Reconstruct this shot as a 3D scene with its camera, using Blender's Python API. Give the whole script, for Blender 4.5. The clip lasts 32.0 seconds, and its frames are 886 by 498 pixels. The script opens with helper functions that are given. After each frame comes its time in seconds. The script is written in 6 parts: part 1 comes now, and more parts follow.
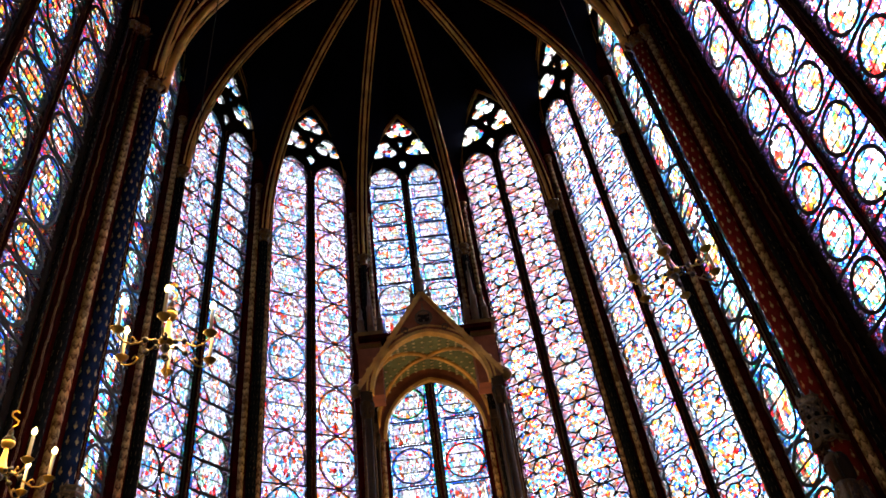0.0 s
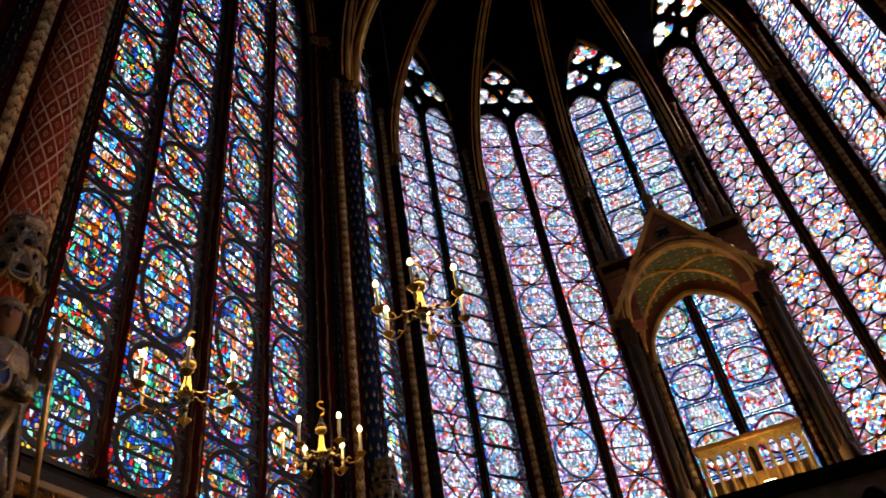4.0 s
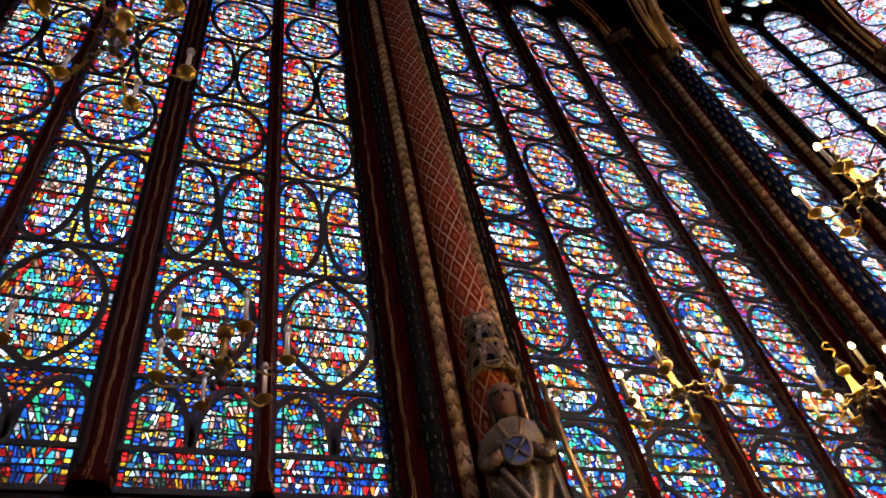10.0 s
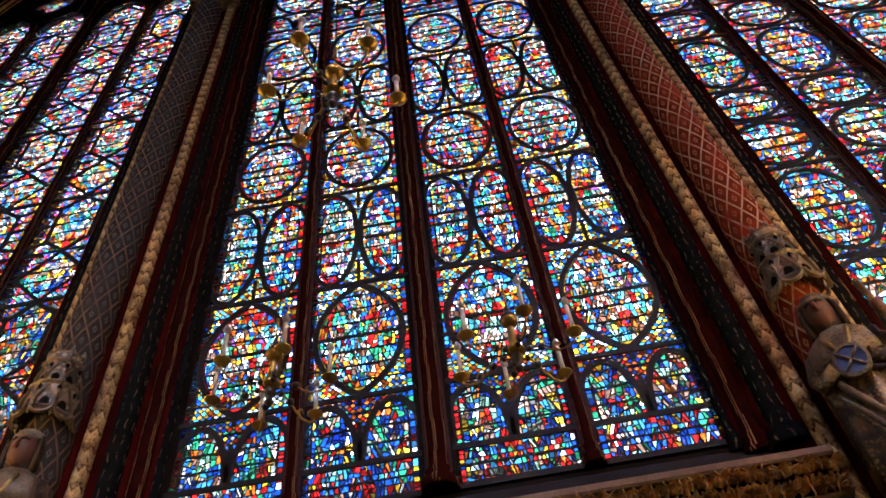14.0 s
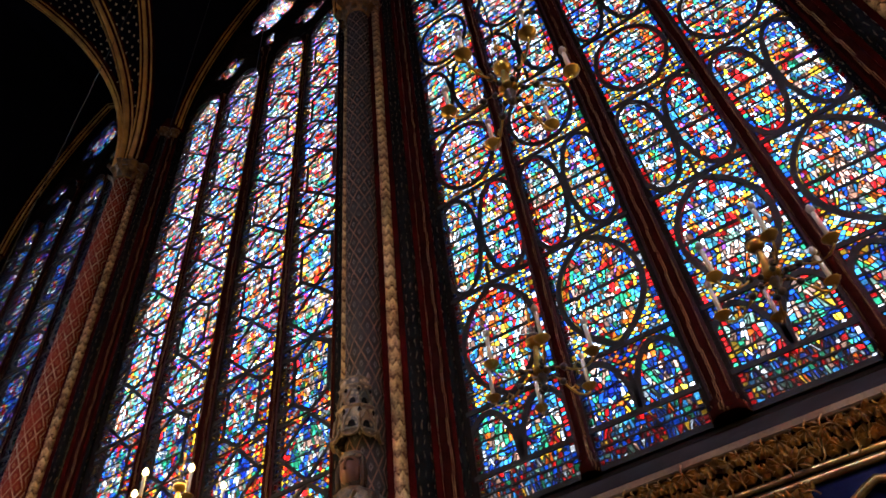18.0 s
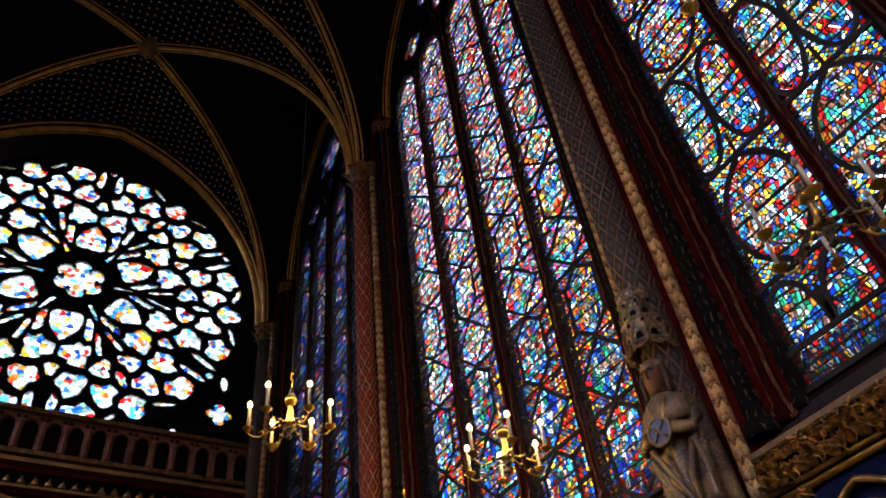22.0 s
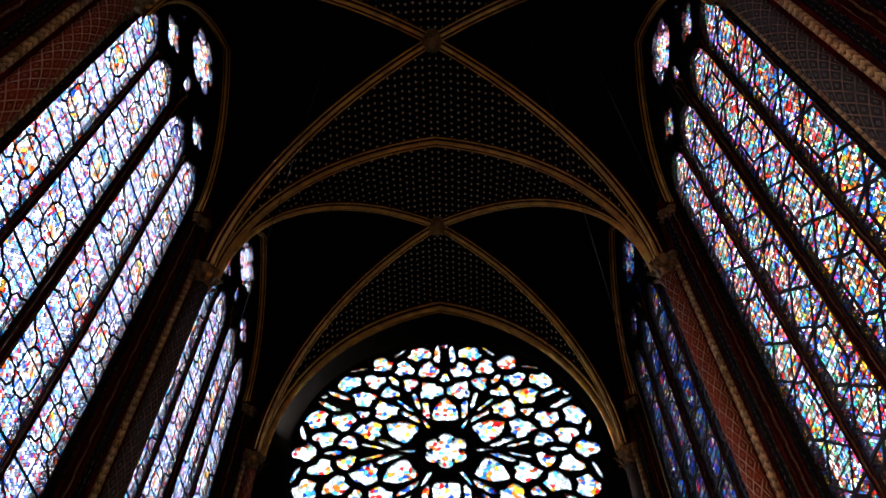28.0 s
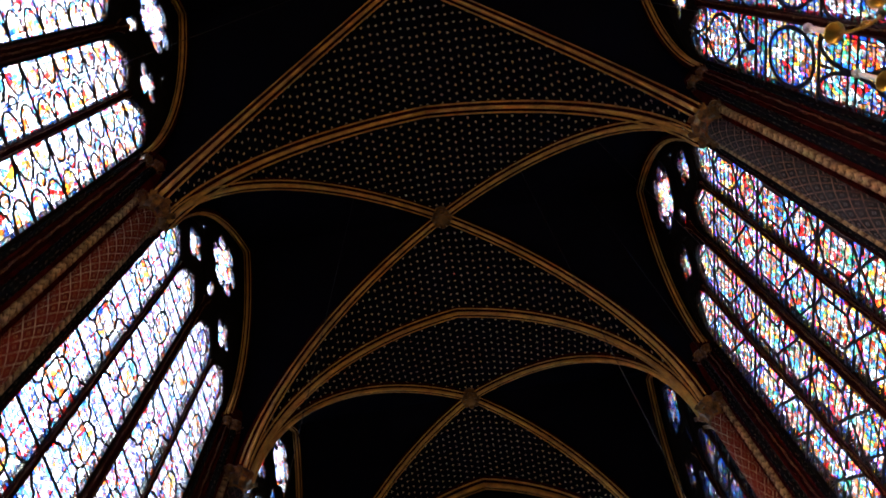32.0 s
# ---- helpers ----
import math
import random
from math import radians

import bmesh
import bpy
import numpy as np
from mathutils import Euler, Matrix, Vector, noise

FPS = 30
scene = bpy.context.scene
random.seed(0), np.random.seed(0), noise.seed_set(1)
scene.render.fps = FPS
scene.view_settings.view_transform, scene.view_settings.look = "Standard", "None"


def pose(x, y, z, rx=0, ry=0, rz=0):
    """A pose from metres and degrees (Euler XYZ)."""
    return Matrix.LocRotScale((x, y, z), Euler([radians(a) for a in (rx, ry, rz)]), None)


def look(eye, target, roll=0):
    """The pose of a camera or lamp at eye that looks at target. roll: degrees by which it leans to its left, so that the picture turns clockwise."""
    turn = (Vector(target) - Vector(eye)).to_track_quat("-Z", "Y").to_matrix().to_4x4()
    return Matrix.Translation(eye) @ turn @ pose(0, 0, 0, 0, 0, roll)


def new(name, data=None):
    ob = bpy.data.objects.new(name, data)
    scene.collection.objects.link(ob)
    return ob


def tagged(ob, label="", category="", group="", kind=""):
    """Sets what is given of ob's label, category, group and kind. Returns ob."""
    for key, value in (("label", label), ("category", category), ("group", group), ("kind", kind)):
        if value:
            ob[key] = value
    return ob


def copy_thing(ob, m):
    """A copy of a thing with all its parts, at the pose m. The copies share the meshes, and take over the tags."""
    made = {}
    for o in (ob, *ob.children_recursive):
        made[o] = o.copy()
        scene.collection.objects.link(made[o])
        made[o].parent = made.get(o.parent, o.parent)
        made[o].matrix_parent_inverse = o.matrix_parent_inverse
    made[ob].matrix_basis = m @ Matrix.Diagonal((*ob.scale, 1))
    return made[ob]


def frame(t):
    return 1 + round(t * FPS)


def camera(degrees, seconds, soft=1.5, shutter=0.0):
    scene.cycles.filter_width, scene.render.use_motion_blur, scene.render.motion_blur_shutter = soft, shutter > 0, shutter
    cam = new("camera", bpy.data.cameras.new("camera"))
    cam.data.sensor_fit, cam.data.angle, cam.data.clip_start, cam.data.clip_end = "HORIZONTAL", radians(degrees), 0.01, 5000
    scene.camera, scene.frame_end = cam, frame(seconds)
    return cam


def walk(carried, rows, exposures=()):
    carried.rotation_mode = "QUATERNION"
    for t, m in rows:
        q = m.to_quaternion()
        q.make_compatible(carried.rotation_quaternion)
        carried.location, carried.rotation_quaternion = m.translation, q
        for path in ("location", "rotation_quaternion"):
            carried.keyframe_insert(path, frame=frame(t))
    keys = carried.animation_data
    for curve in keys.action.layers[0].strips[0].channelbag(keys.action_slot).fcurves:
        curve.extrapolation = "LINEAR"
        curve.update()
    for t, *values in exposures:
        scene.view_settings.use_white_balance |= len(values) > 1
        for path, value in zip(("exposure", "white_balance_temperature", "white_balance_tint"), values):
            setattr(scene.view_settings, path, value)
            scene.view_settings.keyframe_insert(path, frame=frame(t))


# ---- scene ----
cam = camera(62.22, 32.0, soft=1.6, shutter=0.4)
PATH = [
    (0, -0.373, -0.467, 1.649, 130.86, 6.78, 1.49),
    (0.5, -0.375, -0.462, 1.653, 130.66, 6.53, 3.17),
    (1, -0.376, -0.454, 1.657, 130.35, 6.54, 5.37),
    (1.5, -0.377, -0.444, 1.657, 130.34, 7.12, 6.94),
    (2, -0.379, -0.432, 1.654, 130.05, 7.47, 9.74),
    (2.5, -0.382, -0.418, 1.646, 129.95, 7.67, 12.84),
    (3, -0.385, -0.404, 1.635, 129.88, 7.70, 16.71),
    (3.5, -0.386, -0.389, 1.624, 129.17, 7.64, 20.76),
    (4, -0.384, -0.373, 1.613, 129.59, 7.60, 25.29),
    (4.5, -0.376, -0.354, 1.599, 129.72, 7.16, 28.57),
    (6.5, -0.283, -0.166, 1.476, 132.24, 7.41, 41.13),
    (7, -0.300, -0.158, 1.460, 132.87, 8.31, 43.96),
    (7.5, -0.328, -0.138, 1.458, 133.41, 9.78, 49.30),
    (8, -0.364, -0.127, 1.464, 133.99, 9.95, 53.63),
    (8.5, -0.399, -0.111, 1.483, 135.17, 9.41, 59.09),
    (9, -0.436, -0.083, 1.502, 136.85, 8.38, 64.09),
    (9.5, -0.466, -0.066, 1.504, 138.03, 8.46, 67.50),
    (10, -0.488, -0.059, 1.500, 138.65, 8.75, 71.59),
    (10.5, -0.511, -0.057, 1.503, 138.95, 8.13, 75.53),
    (11, -0.525, -0.052, 1.498, 139.60, 7.75, 79.90),
    (11.5, -0.535, -0.037, 1.505, 139.43, 7.08, 82.38),
    (12, -0.536, -0.029, 1.505, 139.57, 6.55, 86.75),
    (12.5, -0.530, -0.025, 1.505, 139.52, 6.00, 90.28),
    (13, -0.521, -0.024, 1.499, 139.59, 5.70, 93.47),
    (13.5, -0.506, -0.020, 1.490, 139.67, 5.33, 96.57),
    (14, -0.494, -0.009, 1.488, 139.71, 5.23, 98.81),
    (14.5, -0.476, -0.000, 1.492, 139.36, 5.36, 102.43),
    (16.5, -0.290, 0.092, 1.609, 137.55, 5.87, 113.72),
    (17, -0.262, 0.071, 1.610, 137.44, 5.24, 116.08),
    (17.5, -0.233, 0.042, 1.606, 137.08, 5.24, 120.09),
    (18, -0.213, 0.030, 1.599, 136.87, 5.34, 123.55),
    (18.5, -0.217, 0.034, 1.607, 136.11, 4.65, 126.64),
    (19, -0.220, 0.038, 1.606, 135.41, 3.95, 129.33),
    (19.5, -0.217, 0.040, 1.606, 134.77, 4.19, 132.18),
    (20, -0.213, 0.034, 1.603, 134.88, 4.97, 135.78),
    (20.5, -0.211, 0.019, 1.596, 134.73, 4.85, 137.94),
    (21, -0.209, 0.012, 1.584, 134.26, 4.83, 141.59),
    (21.5, -0.206, 0.024, 1.579, 134.20, 4.96, 146.78),
    (22, -0.205, 0.038, 1.582, 133.99, 5.64, 150.50),
    (22.5, -0.212, 0.044, 1.587, 133.84, 5.86, 156.82),
    (23, -0.232, 0.046, 1.589, 133.76, 5.59, 161.96),
    (23.5, -0.251, 0.049, 1.592, 133.06, 5.27, 167.04),
    (24, -0.267, 0.059, 1.598, 132.46, 5.05, 172.78),
    (24.5, -0.278, 0.062, 1.608, 131.48, 4.41, 176.60),
    (26.5, -0.256, 0.011, 1.737, 138.52, 1.91, -179.60),
    (27, -0.256, 0.009, 1.746, 140.59, 1.91, -179.25),
    (27.5, -0.254, 0.003, 1.756, 142.40, 1.11, -179.26),
    (28, -0.253, -0.005, 1.769, 144.53, 0.45, -178.95),
    (28.5, -0.249, -0.016, 1.781, 146.59, 0.09, -178.93),
    (29, -0.247, -0.027, 1.792, 148.64, 0.15, -179.56),
    (29.5, -0.246, -0.037, 1.799, 149.88, -0.03, 179.98),
    (30, -0.244, -0.046, 1.805, 151.21, 0.33, -179.65),
    (30.5, -0.245, -0.055, 1.810, 153.38, 0.17, -179.04),
    (31, -0.246, -0.060, 1.814, 156.04, 0.04, -178.02),
    (31.5, -0.246, -0.062, 1.812, 157.91, -0.04, -177.54),
    (32, -0.246, -0.066, 1.813, 158.14, 2.34, -171.52),
]
walk(cam, [(t, pose(x, y, z, rx, ry, rz)) for t, x, y, z, rx, ry, rz in PATH], exposures=[(0.0, 3.62), (2.0, 3.52), (3.0, 3.25), (4.0, 2.8), (6.0, 2.5), (7.0, 2.52), (8.0, 2.82), (9.5, 3.42), (11.0, 3.68), (14.5, 3.78), (17.0, 3.85), (20.0, 3.6), (23.0, 3.46), (27.0, 3.62), (30.5, 3.82), (32.0, 4.35)])

# ---- daylight ----
world = bpy.data.worlds.new("sky")
scene.world = world
world.use_nodes = True
wn, wl = world.node_tree.nodes, world.node_tree.links
sky = wn.new("ShaderNodeTexSky")
sky.sky_type = "NISHITA"
sky.sun_disc = False
sky.sun_elevation = radians(42)
sky.sun_rotation = radians(70)
sky.air_density = 1.0
sky.dust_density = 6.0
haze = wn.new("ShaderNodeHueSaturation")
haze.inputs["Saturation"].default_value = 0.47
wl.new(sky.outputs[0], haze.inputs["Color"])
wl.new(haze.outputs[0], wn["Background"].inputs["Color"])
wn["Background"].inputs["Strength"].default_value = 0.3

sun = new("sun", bpy.data.lights.new("sun", "SUN"))
sun.data.energy = 2.0
sun.data.angle = radians(12)
sun.data.color = (1.0, 0.95, 0.88)
sun.matrix_world = look((30, 14, 30), (0, 0, 0))

# ---- plan ----
PIERS = [8.3, 2.42, -3.5, -9.4, -15.45]       # nave piers, from the choir westward
XG = 5.36                                    # glass line of the long walls
MIDS = [5.2, -0.5, -6.33, -12.3]              # window axes
CROWNS = [5.3, -0.55, -6.6, -12.33]            # vault keys
SILL, ZKEY, ZCHOIR = 4.48, 20.28, 20.95
YWEST = -15.98
APSE = (-0.03, 9.54)                           # centre of the choir's polygon
WIN_W = 4.32
ROSE = (-0.14, 14.83, 4.3)                   # x, z, radius

# ---- materials ----
def nodes_of(name):
    m = bpy.data.materials.new(name)
    m.use_nodes = True
    return m, m.node_tree.nodes, m.node_tree.links, m.node_tree.nodes["Principled BSDF"]


def math_node(n, l, op, a, b=None):
    k = n.new("ShaderNodeMath")
    k.operation = op
    for i, v in enumerate((a, b)):
        if v is None:
            continue
        if isinstance(v, (int, float)):
            k.inputs[i].default_value = v
        else:
            l.new(v, k.inputs[i])
    return k.outputs[0]


def mixed(n, l, fac, a, b):
    k = n.new("ShaderNodeMix")
    k.data_type = "RGBA"
    if isinstance(fac, (int, float)):
        k.inputs[0].default_value = fac
    else:
        l.new(fac, k.inputs[0])
    for i, v in ((6, a), (7, b)):
        if isinstance(v, tuple):
            k.inputs[i].default_value = (*v, 1)
        else:
            l.new(v, k.inputs[i])
    return k.outputs[2]


def noise_node(n, l, scale, detail=4, vec=None):
    k = n.new("ShaderNodeTexNoise")
    k.inputs["Scale"].default_value, k.inputs["Detail"].default_value = scale, detail
    if vec is None:
        vec = n.new("ShaderNodeNewGeometry").outputs["Position"]
    l.new(vec, k.inputs["Vector"])
    return k.outputs["Fac"]


def ramp(n, l, fac, lo, hi):
    k = n.new("ShaderNodeMapRange")
    k.inputs["From Min"].default_value, k.inputs["From Max"].default_value = lo, hi
    l.new(fac, k.inputs["Value"])
    return k.outputs["Result"]


def bumped(n, l, b, height, strength=0.3, distance=0.01):
    k = n.new("ShaderNodeBump")
    k.inputs["Strength"].default_value, k.inputs["Distance"].default_value = strength, distance
    l.new(height, k.inputs["Height"])
    l.new(k.outputs["Normal"], b.inputs["Normal"])


def aged(name, base, dark, rough=0.6, metal=0.0, scale=3.0, fine=45.0):
    """Paint, stone or metal with stains, grain and relief."""
    m, n, l, b = nodes_of(name)
    big, small = noise_node(n, l, scale), noise_node(n, l, fine, 6)
    c = mixed(n, l, ramp(n, l, big, 0.3, 0.7), base, dark)
    c = mixed(n, l, math_node(n, l, "MULTIPLY", ramp(n, l, small, 0.4, 0.75), 0.5), c, dark)
    l.new(c, b.inputs["Base Color"])
    b.inputs["Metallic"].default_value = metal
    b.inputs["Specular IOR Level"].default_value = 0.5 if metal else 0.1
    l.new(math_node(n, l, "ADD", math_node(n, l, "MULTIPLY", small, 0.3), rough - 0.15), b.inputs["Roughness"])
    bumped(n, l, b, small, 0.35, 0.006)
    return m


def shaft_paint(name, base, ink, kind, motif=None):
    """Painted column shafts; the pattern follows the shaft's own surface in metres."""
    m, n, l, b = nodes_of(name)
    uv = n.new("ShaderNodeUVMap").outputs["UV"]
    sep = n.new("ShaderNodeSeparateXYZ")
    l.new(uv, sep.inputs[0])
    u, v = sep.outputs[0], sep.outputs[1]

    def wave(x, size, width):
        f = math_node(n, l, "FRACT", math_node(n, l, "DIVIDE", x, size))
        return math_node(n, l, "LESS_THAN", math_node(n, l, "ABSOLUTE", math_node(n, l, "SUBTRACT", f, 0.5)), width)

    add, sub = math_node(n, l, "ADD", u, math_node(n, l, "MULTIPLY", v, 0.75)), math_node(n, l, "SUBTRACT", u, math_node(n, l, "MULTIPLY", v, 0.75))
    if kind == "diaper":
        mask = math_node(n, l, "MAXIMUM", wave(add, 0.24, 0.055), wave(sub, 0.24, 0.055))
        add2, sub2 = math_node(n, l, "ADD", add, 0.12), math_node(n, l, "ADD", sub, 0.12)
        dot = math_node(n, l, "MULTIPLY", wave(add2, 0.24, 0.15), wave(sub2, 0.24, 0.15))
        core = math_node(n, l, "MULTIPLY", wave(add2, 0.24, 0.07), wave(sub2, 0.24, 0.07))
        flower = math_node(n, l, "SUBTRACT", dot, core)
    elif kind == "lily":
        mask = None
        for du, dv in ((0.0, 0.0), (0.1, 0.21)):
            uu, vv = math_node(n, l, "ADD", u, du), math_node(n, l, "ADD", v, dv)
            stem = math_node(n, l, "MULTIPLY", wave(uu, 0.2, 0.06), wave(vv, 0.42, 0.14))
            arms = math_node(n, l, "MULTIPLY", wave(uu, 0.2, 0.19), wave(math_node(n, l, "ADD", vv, 0.014), 0.42, 0.045))
            one = math_node(n, l, "MAXIMUM", stem, arms)
            mask = one if mask is None else math_node(n, l, "MAXIMUM", mask, one)
    elif kind == "rope":
        zig = math_node(n, l, "ABSOLUTE", math_node(n, l, "SUBTRACT", math_node(n, l, "FRACT", math_node(n, l, "DIVIDE", u, 0.13)), 0.5))
        w = math_node(n, l, "ADD", v, math_node(n, l, "MULTIPLY", zig, 0.13))
        f = math_node(n, l, "FRACT", math_node(n, l, "DIVIDE", w, 0.17))
        mottle = noise_node(n, l, 48.0, 4)
        mask = ramp(n, l, math_node(n, l, "ADD", f, math_node(n, l, "MULTIPLY", mottle, 2.2)), 1.0, 2.0)
    elif kind == "leaf":
        z = math_node(n, l, "SINE", math_node(n, l, "MULTIPLY", v, 25.0))
        mask = wave(math_node(n, l, "ADD", u, math_node(n, l, "MULTIPLY", z, 0.015)), 0.12, 0.06)
        mask = math_node(n, l, "MULTIPLY", mask, wave(v, 0.16, 0.3))
        mask = math_node(n, l, "MULTIPLY", mask, ramp(n, l, noise_node(n, l, 18.0, 2), 0.4, 0.55))
    else:
        z = math_node(n, l, "SIGN", math_node(n, l, "SINE", math_node(n, l, "MULTIPLY", v, 11.0)))
        w = math_node(n, l, "ADD", u, math_node(n, l, "MULTIPLY", z, 0.011))
        mask = math_node(n, l, "MAXIMUM", wave(w, 0.2, 0.03), wave(math_node(n, l, "ADD", w, 0.03), 0.2, 0.024))
    worn, grain = noise_node(n, l, 5.0), noise_node(n, l, 60.0, 6)
    mask = math_node(n, l, "MULTIPLY", mask, ramp(n, l, worn, 0.25, 0.6))
    dark = tuple(c * 0.45 for c in base)
    ground = mixed(n, l, ramp(n, l, worn, 0.35, 0.75), base, dark)
    ground = mixed(n, l, math_node(n, l, "MULTIPLY", ramp(n, l, grain, 0.45, 0.8), 0.5), ground, dark)
    if motif:
        ground = mixed(n, l, math_node(n, l, "MULTIPLY", flower, ramp(n, l, worn, 0.25, 0.6)), ground, motif)
    l.new(mixed(n, l, mask, ground, ink), b.inputs["Base Color"])
    b.inputs["Roughness"].default_value = 0.6
    l.new(math_node(n, l, "MULTIPLY", mask, 0.12), b.inputs["Specular IOR Level"])
    l.new(math_node(n, l, "MULTIPLY", mask, 0.1), b.inputs["Metallic"])
    bumped(n, l, b, math_node(n, l, "ADD", math_node(n, l, "MULTIPLY", mask, 0.5), grain), 0.4, 0.006)
    return m


def brocade(name, ground, thread, size, rough=0.45, metal=0.4):
    """A dark ground with worn golden spots and scrolls, as on painted carving."""
    m, n, l, b = nodes_of(name)
    v = n.new("ShaderNodeTexVoronoi")
    v.inputs["Scale"].default_value = 1 / size
    pos = n.new("ShaderNodeTexCoord").outputs["Object"]
    l.new(pos, v.inputs["Vector"])
    worn, fine = noise_node(n, l, 4.0), noise_node(n, l, 55.0, 5)
    spot = math_node(n, l, "SUBTRACT", 1.0, ramp(n, l, v.outputs["Distance"], 0.30, 0.42))
    spot = math_node(n, l, "MULTIPLY", spot, ramp(n, l, worn, 0.3, 0.5))
    half = tuple(0.5 * c for c in ground)
    base = mixed(n, l, ramp(n, l, fine, 0.35, 0.7), ground, half)
    base = mixed(n, l, math_node(n, l, "MULTIPLY", ramp(n, l, worn, 0.5, 0.62), 0.6), base, thread)
    l.new(mixed(n, l, spot, base, thread), b.inputs["Base Color"])
    l.new(math_node(n, l, "MULTIPLY", spot, metal), b.inputs["Metallic"])
    b.inputs["Roughness"].default_value = rough
    b.inputs["Specular IOR Level"].default_value = 0.3
    bumped(n, l, b, math_node(n, l, "ADD", spot, fine), 0.4, 0.006)
    return m


def stained(name, shades, body=0.16, turn=13.7, strong=1.0, least=0.16):
    """Pot-metal glass: each leaded piece has its own colour, streaks and seeds. shades: (share, colour)."""
    m, n, l, b = nodes_of(name)
    n.remove(b)
    hue = n.new("ShaderNodeAttribute")
    hue.attribute_name = "tint"
    own = n.new("ShaderNodeObjectInfo").outputs["Random"]
    pick = math_node(n, l, "FRACT", math_node(n, l, "ADD", hue.outputs["Fac"], math_node(n, l, "MULTIPLY", own, turn)))
    r = n.new("ShaderNodeValToRGB")
    r.color_ramp.interpolation = "CONSTANT"
    total, at = sum(s for s, _ in shades), 0.0
    for i, (share, c) in enumerate(shades):
        e = r.color_ramp.elements[0] if i == 0 else r.color_ramp.elements.new(at)
        if i == 0:
            e.position = 0
        e.color = (*c, 1)
        at += share / total
    while len(r.color_ramp.elements) > len(shades):
        r.color_ramp.elements.remove(r.color_ramp.elements[-1])
    l.new(pick, r.inputs[0])
    streak, trace = noise_node(n, l, 22.0, 3), noise_node(n, l, 75.0, 2)
    luck = math_node(n, l, "POWER", math_node(n, l, "FRACT", math_node(n, l, "MULTIPLY", pick, 311.7)), 1.8)
    tone = math_node(n, l, "ADD", math_node(n, l, "MULTIPLY", luck, strong), least)
    tone = math_node(n, l, "MULTIPLY", tone, ramp(n, l, streak, 0.1, 0.6))
    tone = math_node(n, l, "MULTIPLY", tone, math_node(n, l, "ADD", math_node(n, l, "MULTIPLY", ramp(n, l, trace, 0.36, 0.56), 0.5), 0.5))
    h = n.new("ShaderNodeHueSaturation")
    l.new(r.outputs[0], h.inputs["Color"])
    l.new(tone, h.inputs["Value"])
    col = h.outputs[0]
    clear, haze, gloss = n.new("ShaderNodeBsdfTransparent"), n.new("ShaderNodeBsdfTranslucent"), n.new("ShaderNodeBsdfGlossy")
    l.new(col, clear.inputs[0])
    l.new(col, haze.inputs[0])
    gloss.inputs["Roughness"].default_value = 0.25
    s1, s2 = n.new("ShaderNodeMixShader"), n.new("ShaderNodeMixShader")
    s1.inputs[0].default_value = body
    l.new(clear.outputs[0], s1.inputs[1])
    l.new(haze.outputs[0], s1.inputs[2])
    s2.inputs[0].default_value = 0.01
    l.new(s1.outputs[0], s2.inputs[1])
    l.new(gloss.outputs[0], s2.inputs[2])
    l.new(s2.outputs[0], n["Material Output"].inputs["Surface"])
    return m


def glow(name, colour, strength):
    m, n, l, b = nodes_of(name)
    b.inputs["Base Color"].default_value = (0.9, 0.85, 0.7, 1)
    b.inputs["Emission Color"].default_value = (*colour, 1)
    b.inputs["Emission Strength"].default_value = strength
    return m


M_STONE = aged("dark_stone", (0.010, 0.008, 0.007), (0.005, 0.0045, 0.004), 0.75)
M_SILL = aged("sill_stone", (0.018, 0.0165, 0.019), (0.010, 0.0095, 0.010), 0.7)
M_LEDGE = aged("ledge_stone", (0.15, 0.10, 0.062), (0.06, 0.038, 0.025), 0.6)
M_DARKRED = aged("dark_red_paint", (0.044, 0.004, 0.0035), (0.011, 0.0018, 0.0016), 0.5)
M_GREEN = aged("dark_green_paint", (0.03, 0.04, 0.03), (0.015, 0.02, 0.016), 0.5)
M_GOLD = aged("old_gilding", (0.27, 0.15, 0.04), (0.09, 0.045, 0.014), 0.42, 0.6)
M_RIB = aged("rib_gilding", (0.82, 0.48, 0.11), (0.33, 0.165, 0.04), 0.45, 0.3)
M_LEAFGOLD = aged("leaf_gilding", (0.36, 0.19, 0.038), (0.045, 0.02, 0.007), 0.40, 0.45, 14.0)
M_CAP = aged("capital_gilding", (0.20, 0.10, 0.025), (0.03, 0.014, 0.006), 0.4, 0.7, 12.0)
M_GILT = aged("bright_gilding", (0.85, 0.60, 0.18), (0.5, 0.3, 0.08), 0.3, 0.85)
M_BRASS = aged("chandelier_brass", (0.58, 0.37, 0.06), (0.20, 0.11, 0.02), 0.35, 0.75)
M_IRON = aged("window_iron", (0.012, 0.012, 0.013), (0.006, 0.006, 0.006), 0.6)
M_LEAD = aged("lead_came", (0.014, 0.014, 0.016), (0.008, 0.008, 0.008), 0.6)
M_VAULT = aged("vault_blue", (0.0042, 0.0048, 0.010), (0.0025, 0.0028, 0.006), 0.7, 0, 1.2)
M_STAR = aged("star_gold", (0.70, 0.59, 0.36), (0.5, 0.4, 0.23), 0.5, 0.0)
M_BLUE = aged("panel_blue", (0.006, 0.009, 0.035), (0.003, 0.004, 0.014), 0.6)
M_WAX = aged("candle_wax", (0.58, 0.55, 0.47), (0.42, 0.39, 0.32), 0.5)
M_BULB = glow("bulb", (1.0, 0.78, 0.25), 1.1)
